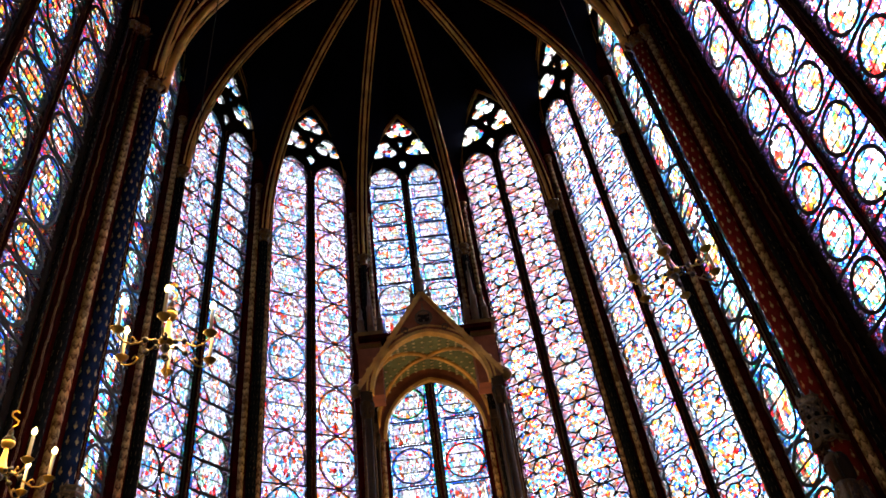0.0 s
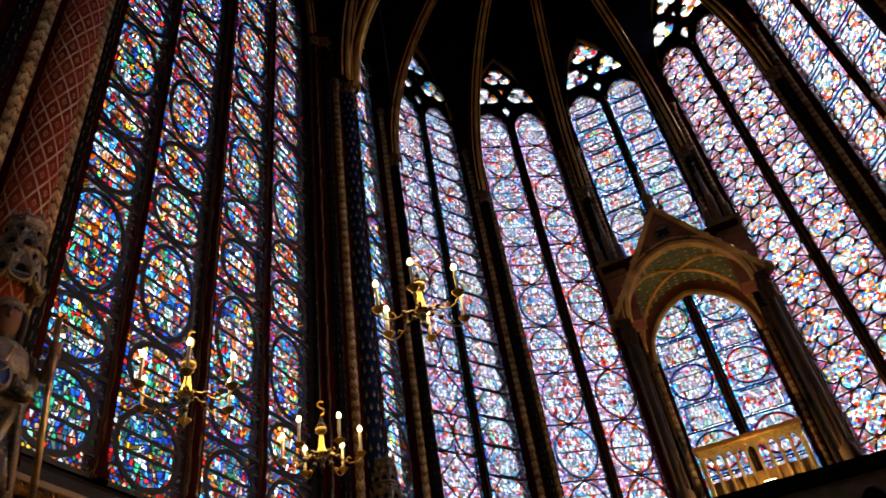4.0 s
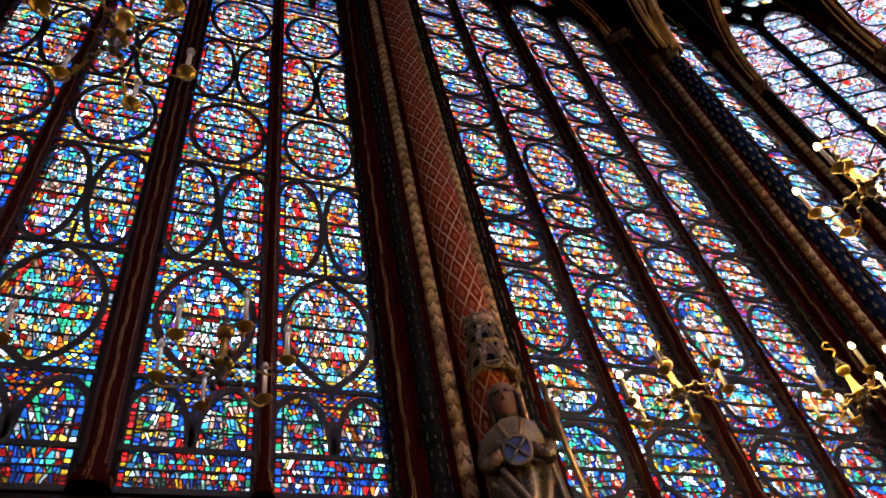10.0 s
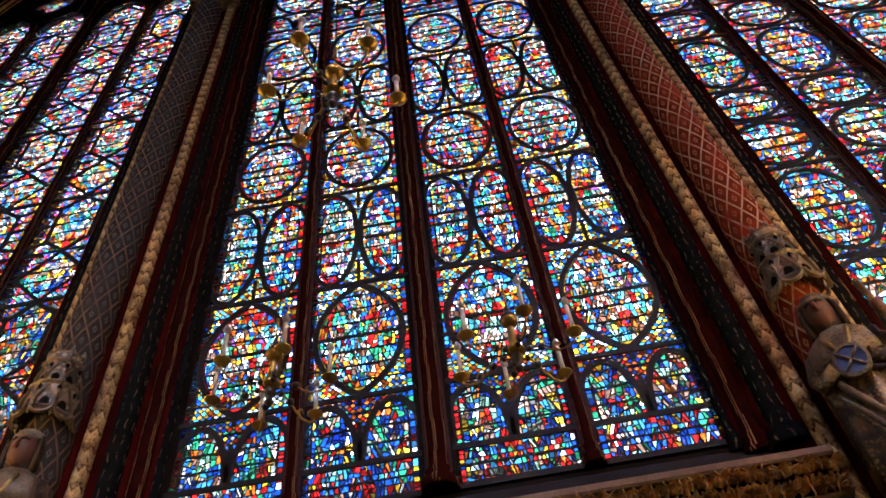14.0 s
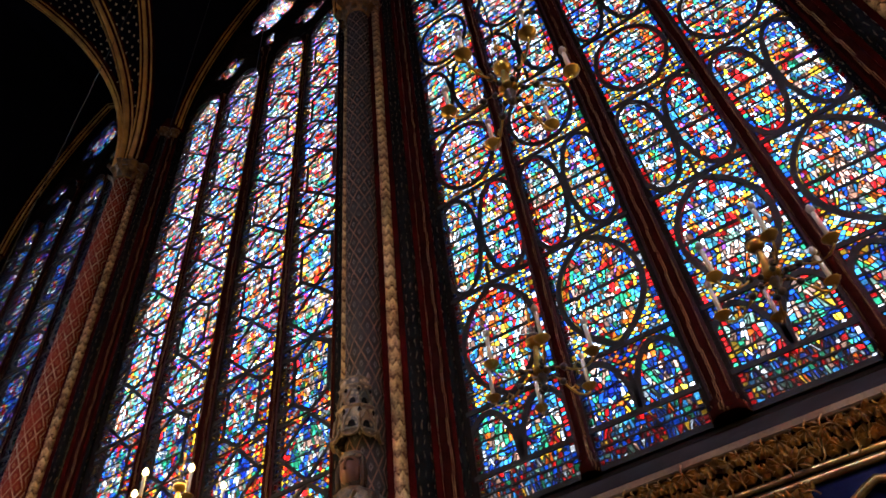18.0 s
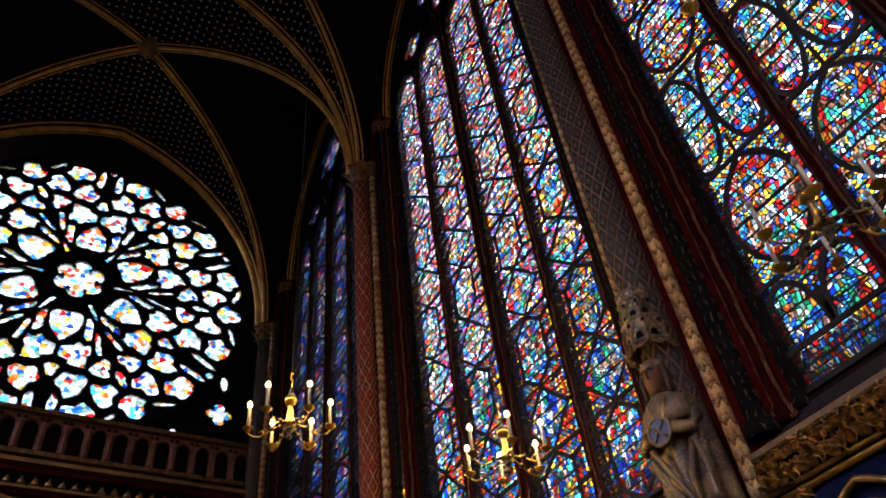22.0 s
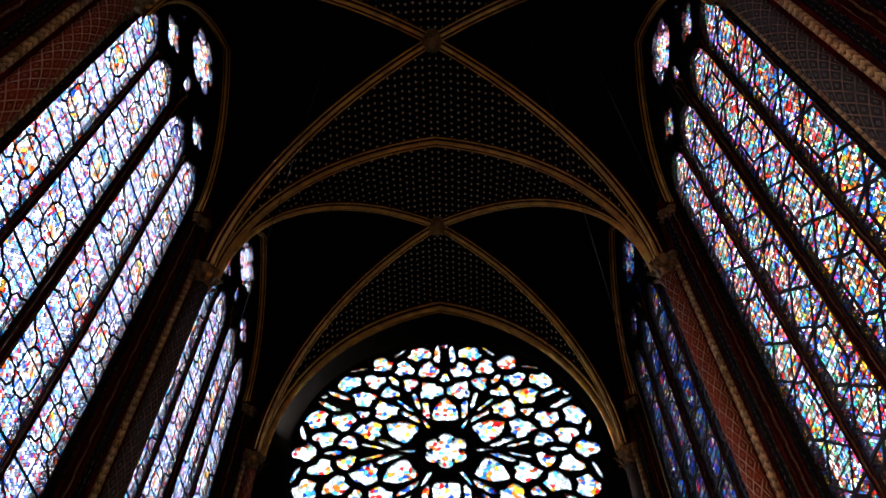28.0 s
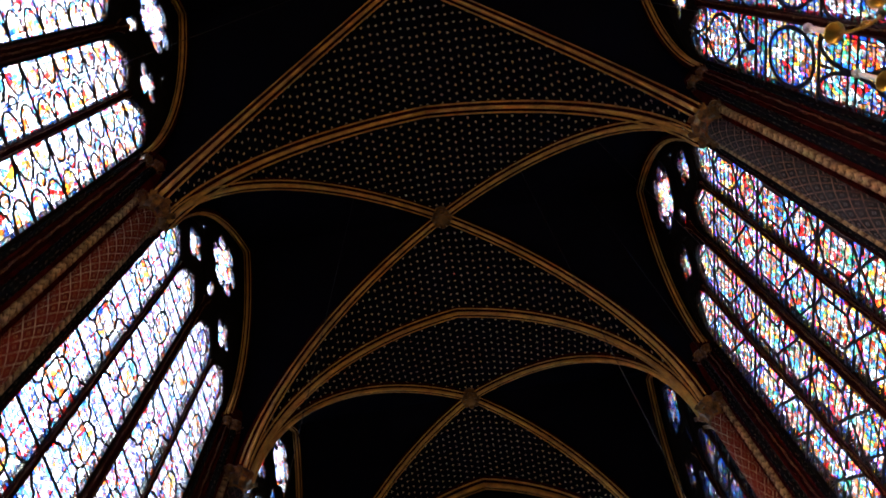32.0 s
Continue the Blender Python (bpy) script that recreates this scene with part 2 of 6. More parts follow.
M_COLD = aged("unlit_bulb", (0.35, 0.33, 0.30), (0.25, 0.24, 0.22), 0.3)
M_FLOOR = aged("floor_tile", (0.09, 0.065, 0.05), (0.04, 0.03, 0.028), 0.45)
M_SLATE = aged("slate_roof", (0.10, 0.105, 0.12), (0.06, 0.062, 0.07), 0.6)
M_ROBE = brocade("statue_brocade", (0.020, 0.012, 0.007), (0.14, 0.088, 0.033), 0.032)
M_HEM = brocade("statue_hem", (0.095, 0.064, 0.034), (0.012, 0.010, 0.008), 0.026, 0.55, 0.0)
M_CANOPYDARK = brocade("canopy_ground", (0.035, 0.024, 0.015), (0.22, 0.155, 0.085), 0.05)
M_SKIN = aged("statue_face", (0.09, 0.038, 0.024), (0.045, 0.02, 0.013), 0.5)
M_CREAM = aged("canopy_cream", (0.16, 0.115, 0.064), (0.045, 0.03, 0.017), 0.5, 0.0, 9.0)
M_CANOPY = aged("canopy_stone", (0.085, 0.05, 0.022), (0.025, 0.016, 0.011), 0.5, 0.15, 5.0)
M_TRIM = aged("trim_gilding", (0.34, 0.215, 0.07), (0.06, 0.032, 0.012), 0.36, 0.75, 9.0)
M_SPANDREL = aged("tribune_red", (0.24, 0.085, 0.05), (0.13, 0.045, 0.028), 0.55)
M_TRIBUNE = aged("tribune_vault", (0.17, 0.19, 0.10), (0.10, 0.115, 0.065), 0.6)
M_JAMB = aged("tribune_jamb", (0.055, 0.032, 0.016), (0.022, 0.013, 0.008), 0.65)
M_GALLERY = aged("gallery_red", (0.17, 0.075, 0.042), (0.07, 0.026, 0.016), 0.6)
M_PINNACLE = aged("pinnacle_stone", (0.16, 0.10, 0.065), (0.07, 0.045, 0.03), 0.6)
# Near-black stone; the shade on rose tracery, niches and trefoils is in its colour.
M_BLACKSTONE = aged("near_black_stone", (0.006, 0.005, 0.005), (0.003, 0.003, 0.003), 0.9)
for m_dull in (M_VAULT, M_STONE, M_BLACKSTONE, M_DARKRED, M_GREEN, M_SILL, M_BLUE):
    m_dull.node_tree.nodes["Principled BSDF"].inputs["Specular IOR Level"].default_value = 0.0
M_MULLION = aged("mullion_paint", (0.034, 0.005, 0.005), (0.012, 0.003, 0.003), 0.6)
M_SHAFT = {
    "red": shaft_paint("red_diaper_shaft", (0.135, 0.022, 0.012), (0.30, 0.20, 0.12), "diaper", (0.22, 0.10, 0.05)),
    "grey": shaft_paint("grey_diaper_shaft", (0.030, 0.027, 0.026), (0.12, 0.062, 0.036), "diaper", (0.085, 0.08, 0.075)),
    "blue": shaft_paint("blue_lily_shaft", (0.007, 0.014, 0.038), (0.22, 0.17, 0.075), "lily"),
    "redlily": shaft_paint("red_flower_shaft", (0.15, 0.016, 0.012), (0.45, 0.29, 0.12), "lily"),
    "rope": shaft_paint("gold_banded_shaft", (0.034, 0.011, 0.006), (0.42, 0.275, 0.115), "rope"),
    "green": shaft_paint("green_leaf_shaft", (0.006, 0.0066, 0.007), (0.10, 0.073, 0.037), "leaf"),
    "line": shaft_paint("red_lined_shaft", (0.016, 0.003, 0.0025), (0.19, 0.12, 0.055), "line"),
}
BLUE, DEEP, SKYB = (0.010, 0.085, 0.60), (0.006, 0.022, 0.28), (0.06, 0.40, 0.80)
RED, ORANGE, YELLOW = (0.72, 0.012, 0.012), (0.92, 0.15, 0.015), (0.95, 0.52, 0.03)
WHITE, FLESH, GRN, VIOLET = (0.88, 0.95, 0.95), (0.74, 0.40, 0.27), (0.03, 0.42, 0.18), (0.28, 0.07, 0.42)
PALE, CYAN, BROWN = (0.62, 0.78, 1.0), (0.10, 0.55, 0.72), (0.22, 0.09, 0.05)
MINT = (0.38, 0.72, 0.50)
GLASS = {
    "figure": stained("figure_glass", [(15, SKYB), (18, WHITE), (18, FLESH), (11, RED), (14, ORANGE), (10, BLUE), (8, GRN), (8, YELLOW), (5, CYAN), (8, MINT), (5, BROWN), (3, VIOLET)], 0.16, 13.7, 2.15),
    "mosaic": stained("mosaic_glass", [(31, YELLOW), (9, WHITE), (4, ORANGE), (17, BLUE), (19, SKYB), (4, CYAN), (6, PALE), (5, RED), (3, ORANGE)], 0.16, 0.0, 2.0),
    "redblue": stained("red_blue_glass", [(20, RED), (10, ORANGE), (11, FLESH), (11, WHITE), (4, VIOLET), (20, BLUE), (14, SKYB), (7, GRN), (6, YELLOW), (6, PALE)], 0.16, 0.0, 2.5),
    "border": stained("border_glass", [(40, RED), (26, BLUE), (8, WHITE), (14, SKYB), (6, YELLOW), (6, GRN)], 0.16, 0.0, 1.15, 0.12),
    "goldborder": stained("yellow_border_glass", [(42, YELLOW), (18, BLUE), (14, RED), (12, WHITE), (12, SKYB)], 0.16, 0.0),
    "violet": stained("violet_glass", [(30, (0.30, 0.16, 0.72)), (18, (0.66, 0.28, 0.55)), (14, SKYB), (8, WHITE), (12, RED), (14, BLUE)], 0.15, 0.0),
    "pale": stained("pale_glass", [(24, WHITE), (18, PALE), (16, (0.90, 0.62, 0.64)), (9, SKYB), (6, ORANGE), (5, RED), (8, MINT), (6, (0.95, 0.75, 0.35)), (12, (0.62, 0.50, 0.86))], 0.3, 13.7, 0.6, 0.14),
    "rose": stained("rose_glass", [(62, WHITE), (24, (0.85, 0.90, 0.72)), (10, SKYB), (9, ORANGE), (6, RED), (8, MINT), (7, YELLOW), (6, BLUE)], 0.3, 13.7, 0.85, 0.3),
    "rosy": stained("rosy_field_glass", [(30, (0.70, 0.50, 0.76)), (12, WHITE), (19, (0.86, 0.48, 0.54)), (7, RED), (13, (0.52, 0.52, 0.92)), (6, SKYB), (8, PALE), (6, VIOLET), (8, ORANGE), (9, FLESH)], 0.2, 0.0, 0.44, 0.11),
    "bright": stained("south_figure_glass", [(20, WHITE), (18, PALE), (11, FLESH), (11, ORANGE), (14, SKYB), (9, RED), (7, YELLOW), (4, MINT), (9, BLUE)], 0.14, 13.7, 0.72, 0.12),
    "southfield": stained("south_field_glass", [(14, (0.78, 0.52, 0.66)), (18, WHITE), (6, RED), (5, ORANGE), (20, (0.50, 0.60, 0.95)), (16, SKYB), (14, BLUE), (8, PALE)], 0.12, 0.0, 0.72, 0.12),
    "deep": stained("dark_figure_glass", [(13, SKYB), (17, WHITE), (16, FLESH), (12, RED), (15, ORANGE), (9, BLUE), (9, GRN), (9, YELLOW), (5, CYAN), (6, MINT), (5, BROWN), (2, VIOLET)], 0.16, 13.7, 2.0),
    "night": stained("dark_field_glass", [(26, RED), (13, ORANGE), (13, FLESH), (13, WHITE), (5, BROWN), (9, DEEP), (16, BLUE), (10, SKYB), (8, GRN), (6, YELLOW)], 0.16, 0.0, 1.3, 0.12),
    "ground": stained("medallion_ground_glass", [(22, BLUE), (23, SKYB), (5, DEEP), (4, CYAN), (16, RED), (16, WHITE), (9, FLESH), (5, YELLOW), (4, GRN)], 0.16, 0.0, 2.0),
    # Deeper lower glass: the dimness of buildings outside is put into its colours.
    "low": stained("dimmed_lower_figure_glass", [(24, BLUE), (15, SKYB), (15, GRN), (14, FLESH), (11, MINT), (12, WHITE), (9, RED), (6, ORANGE), (7, YELLOW), (6, DEEP)], 0.16, 13.7, 1.0, 0.1),
    "lowfield": stained("dimmed_lower_field_glass", [(20, BLUE), (12, DEEP), (18, RED), (14, ORANGE), (12, YELLOW), (8, GRN), (10, FLESH), (6, WHITE)], 0.16, 0.0, 0.75, 0.08),
    # Brighter copies of pale and rosy, offsetting the dimmer north sky in their colour.
    "palenorth": stained("pale_north_glass", [(22, WHITE), (18, PALE), (16, (0.90, 0.58, 0.64)), (12, SKYB), (7, ORANGE), (7, RED), (8, MINT), (6, (0.95, 0.75, 0.35)), (12, (0.58, 0.46, 0.86))], 0.3, 13.7, 1.0, 0.16),
    "rosynorth": stained("rosy_north_glass", [(28, (0.66, 0.46, 0.80)), (12, WHITE), (18, (0.86, 0.46, 0.56)), (8, RED), (14, (0.48, 0.50, 0.95)), (9, SKYB), (8, PALE), (6, VIOLET), (8, ORANGE), (8, FLESH)], 0.2, 0.0, 0.9, 0.16),
    # Blue glass made dim: shade outside the last window is put into its colour.
    "dimblue": stained("shaded_blue_glass", [(26, BLUE), (16, DEEP), (15, SKYB), (12, VIOLET), (9, WHITE), (8, RED), (8, FLESH), (5, GRN), (4, YELLOW)], 0.16, 0.0, 0.27, 0.04),
    "plainblue": stained("plain_blue_glass", [(40, SKYB), (30, PALE), (20, BLUE), (14, WHITE), (8, GRN), (8, RED)], 0.5),
}

# ---- tools ----
def part(name, bm, material, parent, label=""):
    """Links a bmesh, or a finished mesh, as one mesh object under a thing or part."""
    if isinstance(bm, bmesh.types.BMesh):
        me = bpy.data.meshes.new(name)
        bm.to_mesh(me)
        bm.free()
    else:
        me = bm
    if material is not None and not me.materials:
        for mm in material if isinstance(material, (list, tuple)) else [material]:
            me.materials.append(mm)
    ob = new(name, me)
    ob.parent = parent
    if label:
        tagged(ob, label)
    return ob


def thing(name, m, label, category, group="", kind=""):
    ob = new(name)
    ob.matrix_world = m
    ob.empty_display_size = 0.1
    return tagged(ob, label, category, group, kind)


def put(ob, m):
    ob.matrix_local = m
    return ob


def smooth(ob, yes=True):
    for p in ob.data.polygons:
        p.use_smooth = yes
    return ob


def side(theta, inradius, cx=0.0, cy=0.0, z=0.0):
    """A wall's own frame: x along it (to the right seen from inside), y outward, z up."""
    a = radians(theta)
    return pose(cx + math.cos(a) * inradius, cy + math.sin(a) * inradius, z, 0, 0, theta - 90)


def box(bm, x0, x1, y0, y1, z0, z1, mi=0):
    v = [bm.verts.new((x, y, z)) for z in (z0, z1) for y in (y0, y1) for x in (x0, x1)]
    for f in ((0, 2, 3, 1), (4, 5, 7, 6), (0, 1, 5, 4), (2, 6, 7, 3), (0, 4, 6, 2), (1, 3, 7, 5)):
        bm.faces.new([v[i] for i in f]).material_index = mi
    return bm


def lathe(bm, prof, n=16, c=(0, 0, 0), mi=0, squash=1.0):
    """Turns a profile of (radius, z) about a vertical axis at c, with its surface unrolled in metres."""
    uvl = bm.loops.layers.uv.verify()
    rings = [[bm.verts.new((c[0] + r * math.cos(2 * math.pi * k / n), c[1] + r * squash * math.sin(2 * math.pi * k / n), c[2] + z)) for k in range(n)] for r, z in prof]
    rmax = max(r for r, _ in prof)
    for i in range(len(prof) - 1):
        for k in range(n):
            f = bm.faces.new((rings[i][k], rings[i][(k + 1) % n], rings[i + 1][(k + 1) % n], rings[i + 1][k]))
            f.material_index, f.smooth = mi, True
            for lp, (kk, ii) in zip(f.loops, ((k, i), (k + 1, i), (k + 1, i + 1), (k, i + 1))):
                lp[uvl].uv = (2 * math.pi * rmax * kk / n, prof[ii][1] + c[2])
    for ring, rev in ((rings[0], True), (rings[-1], False)):
        if prof[0 if rev else -1][0] > 1e-4:
            f = bm.faces.new(ring[::-1] if rev else ring)
            f.material_index = mi
    return bm


def sweep(bm, pts, prof, up, mi=0):
    """Carries a closed profile of (sideways, up) along points; up(p, i) names the profile's up."""
    rings = []
    for i, p in enumerate(pts):
        d = (pts[min(i + 1, len(pts) - 1)] - pts[max(i - 1, 0)]).normalized()
        u = up(p, i)
        s = d.cross(u).normalized()
        u = s.cross(d).normalized()
        rings.append([bm.verts.new(p + s * a + u * b) for a, b in prof])
    n = len(prof)
    for i in range(len(pts) - 1):
        for k in range(n):
            f = bm.faces.new((rings[i][k], rings[i][(k + 1) % n], rings[i + 1][(k + 1) % n], rings[i + 1][k]))
            f.material_index, f.smooth = mi, True
    bm.faces.new(rings[0][::-1]).material_index = mi
    bm.faces.new(rings[-1]).material_index = mi
    return bm


def tube(bm, pts, r, n=6, mi=0):
    pts = [Vector(p) for p in pts]
    return sweep(bm, pts, [(r * math.cos(2 * math.pi * k / n), r * math.sin(2 * math.pi * k / n)) for k in range(n)], lambda p, i: Vector((0.3, 0.91, 0.27)), mi)


def bar2(bm, line, w, d0, d1, closed=False, mi=0):
    """A flat bar of width w along a line of (x, z), from depth d0 to d1."""
    n = len(line)
    rings = []
    for i in range(n):
        a = line[(i - 1) % n] if closed or i else line[0]
        b = line[(i + 1) % n] if closed or i < n - 1 else line[-1]
        t = Vector((b[0] - a[0], b[1] - a[1])).normalized()
        nx, nz = -t[1] * w / 2, t[0] * w / 2
        x, z = line[i]
        rings.append([bm.verts.new(v) for v in ((x + nx, d0, z + nz), (x - nx, d0, z - nz), (x - nx, d1, z - nz), (x + nx, d1, z + nz))])
    for i in range(n if closed else n - 1):
        for k in range(4):
            bm.faces.new((rings[i][k], rings[(i + 1) % n][k], rings[(i + 1) % n][(k + 1) % 4], rings[i][(k + 1) % 4])).material_index = mi
    return bm


def plate(outer, holes, thick, bevel=0.0):
    """A slab in the x-z plane, front face at y = 0, thickness going to +y, with holes right through."""
    cu = bpy.data.curves.new("plate", "CURVE")
    cu.dimensions, cu.fill_mode, cu.extrude, cu.bevel_depth, cu.bevel_resolution = "2D", "BOTH", thick / 2 - bevel, bevel, 0
    for line in [outer, *holes]:
        sp = cu.splines.new("POLY")
        sp.points.add(len(line) - 1)
        for p, (x, z) in zip(sp.points, line):
            p.co = (x, z, 0, 1)
        sp.use_cyclic_u = True
    ob = new("plate", cu)
    me = bpy.data.meshes.new_from_object(ob.evaluated_get(bpy.context.evaluated_depsgraph_get()))
    bpy.data.objects.remove(ob)
    bpy.data.curves.remove(cu)
    me.transform(Matrix(((1, 0, 0, 0), (0, 0, -1, thick / 2), (0, 1, 0, 0), (0, 0, 0, 1))))
    return me


def arch(cx, half, z0, spring, rise, n=10):
    """A pointed opening from z0 up, as a line of (x, z)."""
    r = (half * half + rise * rise) / (2 * half)
    top = math.asin(min(1, rise / r))
    right = [(cx + half - r + r * math.cos(a), spring + r * math.sin(a)) for a in (top * k / n for k in range(n + 1))]
    left = [(2 * cx - x, z) for x, z in reversed(right[:-1])]
    return [(cx - half, z0), (cx + half, z0)] + right + left


def foil(cx, cz, r, lobes, turn=90.0, n=7, deep=0.55):
    """A foiled opening of that many lobes."""
    out = []
    for k in range(lobes):
        a0 = radians(turn) + 2 * math.pi * k / lobes
        mx, mz, lr = cx + r * deep * math.cos(a0), cz + r * deep * math.sin(a0), r * (1 - deep)
        spread = math.pi * (0.5 + 1.0 / lobes) * 0.92
        for j in range(n):
            a = a0 - spread + 2 * spread * j / (n - 1)
            out.append((mx + lr * math.cos(a), mz + lr * math.sin(a)))
    return out


def ring(cx, cz, rx, rz, n=24):
    return [(cx + rx * math.cos(2 * math.pi * k / n), cz + rz * math.sin(2 * math.pi * k / n)) for k in range(n)]


def shifted(line, dx, dz):
    return [(x + dx, z + dz) for x, z in line]


def inside(p, line):
    hit, (x, z) = False, p
    for i in range(len(line)):
        (x0, z0), (x1, z1) = line[i - 1], line[i]
        if (z0 > z) != (z1 > z) and x < (x1 - x0) * (z - z0) / (z1 - z0) + x0:
            hit = not hit
    return hit


def cut(poly, px, pz, nx, nz):
    """Keeps the part of a convex polygon on the side of the line that the normal points away from."""
    out = []
    for i in range(len(poly)):
        a, b = poly[i - 1], poly[i]
        da, db = (a[0] - px) * nx + (a[1] - pz) * nz, (b[0] - px) * nx + (b[1] - pz) * nz
        if (da <= 0) != (db <= 0):
            t = da / (da - db)
            out.append((a[0] + (b[0] - a[0]) * t, a[1] + (b[1] - a[1]) * t))
        if db <= 0:
            out.append(b)
    return out


def inset(poly, d):
    """Moves every edge of a convex polygon inwards by d."""
    turn = sum(poly[i - 1][0] * poly[i][1] - poly[i][0] * poly[i - 1][1] for i in range(len(poly)))
    sign, out = (1 if turn > 0 else -1), list(poly)
    for i in range(len(poly)):
        a, b = poly[i - 1], poly[i]
        nx, nz = sign * (b[1] - a[1]), sign * (a[0] - b[0])
        ln = math.hypot(nx, nz)
        if ln < 1e-5:
            continue
        nx, nz = nx / ln, nz / ln
        out = cut(out, a[0] - nx * d, a[1] - nz * d, nx, nz)
        if len(out) < 3:
            return []
    return out


def spread_of(poly):
    xs, zs = [p[0] for p in poly], [p[1] for p in poly]
    area = abs(sum(poly[i - 1][0] * poly[i][1] - poly[i][0] * poly[i - 1][1] for i in range(len(poly)))) / 2
    return max(xs) - min(xs), max(zs) - min(zs), area, (max(xs) + min(xs)) / 2, (max(zs) + min(zs)) / 2


def shatter(poly, size, rnd, tint, out):
    """Splits a convex polygon into angular pieces; neighbours often share a colour, as drapery does."""
    if len(poly) < 3:
        return
    w, h, area, cx, cz = spread_of(poly)
    if area < size * rnd.uniform(0.55, 1.9) or area < 4e-4:
        out.append((poly, tint))
        return
    tilt = rnd.uniform(-0.5, 0.5)
    n = (1.0, tilt) if w > h * 0.6 else (tilt, 1.0)
    px, pz = cx + rnd.uniform(-0.17, 0.17) * w, cz + rnd.uniform(-0.17, 0.17) * h
    for sg in (1, -1):
        t = rnd.random() if area > 0.03 or rnd.random() < 0.26 else tint + rnd.uniform(-0.02, 0.02)
        shatter(cut(poly, px, pz, n[0] * sg, n[1] * sg), size, rnd, t, out)


def glazed(pieces, mats, came):
    """One mesh of glass pieces (polygon, material, tint, depth), each with lead round it."""
    verts, faces, mi, tint = [], [], [], []
    for poly, mat, t, y in pieces:
        inner = inset(poly, came)
        if len(poly) < 3:
            continue
        base, n = len(verts), len(poly)
        verts += [(px, y, pz) for px, pz in poly]
        faces.append(tuple(range(base, base + n)))
        if len(inner) < 3:
            mi.append(0)
            tint.append(0.0)
            continue
        # the lead lies as a frame over the rim of the piece
        faces.pop()
        k, nb = len(inner), len(verts)
        verts += [(px, y - 0.003, pz) for px, pz in inner]
        for q in range(n):
            a, b = poly[q], poly[(q + 1) % n]
            na = min(range(k), key=lambda e: (inner[e][0] - a[0]) ** 2 + (inner[e][1] - a[1]) ** 2)
            nbx = min(range(k), key=lambda e: (inner[e][0] - b[0]) ** 2 + (inner[e][1] - b[1]) ** 2)
            f = (base + q, base + (q + 1) % n, nb + nbx, nb + na) if na != nbx else (base + q, base + (q + 1) % n, nb + na)
            faces.append(f)
            mi.append(0)
            tint.append(0.0)
        gb = len(verts)
        verts += [(px, y + 0.0025, pz) for px, pz in poly]
        faces.append(tuple(range(gb, gb + n)))
        mi.append(1 + mat)
        tint.append(t)
    me = bpy.data.meshes.new("pane")
    me.from_pydata(verts, [], faces)
    me.polygons.foreach_set("material_index", mi)
    me.attributes.new("tint", "FLOAT", "FACE").data.foreach_set("value", tint)
    for m in [M_LEAD, *mats]:
        me.materials.append(m)
    return me


def lattice_cells(outline, step, rnd, wild):
    """Diamond cells of that pitch within a convex outline, with the sublattice of each."""
    xs, zs = [p[0] for p in outline], [p[1] for p in outline]
    x0, z0 = min(xs), min(zs)
    nx, nz = max(1, round((max(xs) - x0) / step)), max(2, 2 * round((max(zs) - z0) / step))
    sx, sz = (max(xs) - x0) / nx, (max(zs) - z0) / nz
    pts = {}
    for i in range(-1, nx + 1):
        for k in range(nz):
            x, z = x0 + (i + 0.5 + 0.5 * (k % 2)) * sx, z0 + (k + 0.5) * sz
            if x0 <= x <= x0 + nx * sx + 1e-6:
                q = wild(x, z)
                pts[i, k] = (x + rnd.uniform(-q, q) * sx, z + rnd.uniform(-q, q) * sz * 1.6)
    for (i, k), (x, z) in pts.items():
        poly = list(outline)
        for a in range(-2, 3):
            for b in range(-3, 4):
                q = pts.get((i + a, k + b))
                if q and (a or b) and len(poly) > 2:
                    poly = cut(poly, (x + q[0]) / 2, (z + q[1]) / 2, q[0] - x, q[1] - z)
        if len(poly) > 2:
            yield poly, sum(p[0] for p in poly) / len(poly), sum(p[1] for p in poly) / len(poly), k % 2


def leaded(outline, step, zone, mats, seed, came=0.006, regular=None):
    """Glass pieces within a convex outline. zone(x, z) gives the piece's material."""
    rnd = random.Random(seed)
    cells = lattice_cells(outline, step, rnd, lambda x, z: 0.12 if regular and regular(x, z) else 0.34)
    return glazed([(poly, zone(cx, cz), rnd.random(), 0) for poly, cx, cz, _ in cells], mats, came)


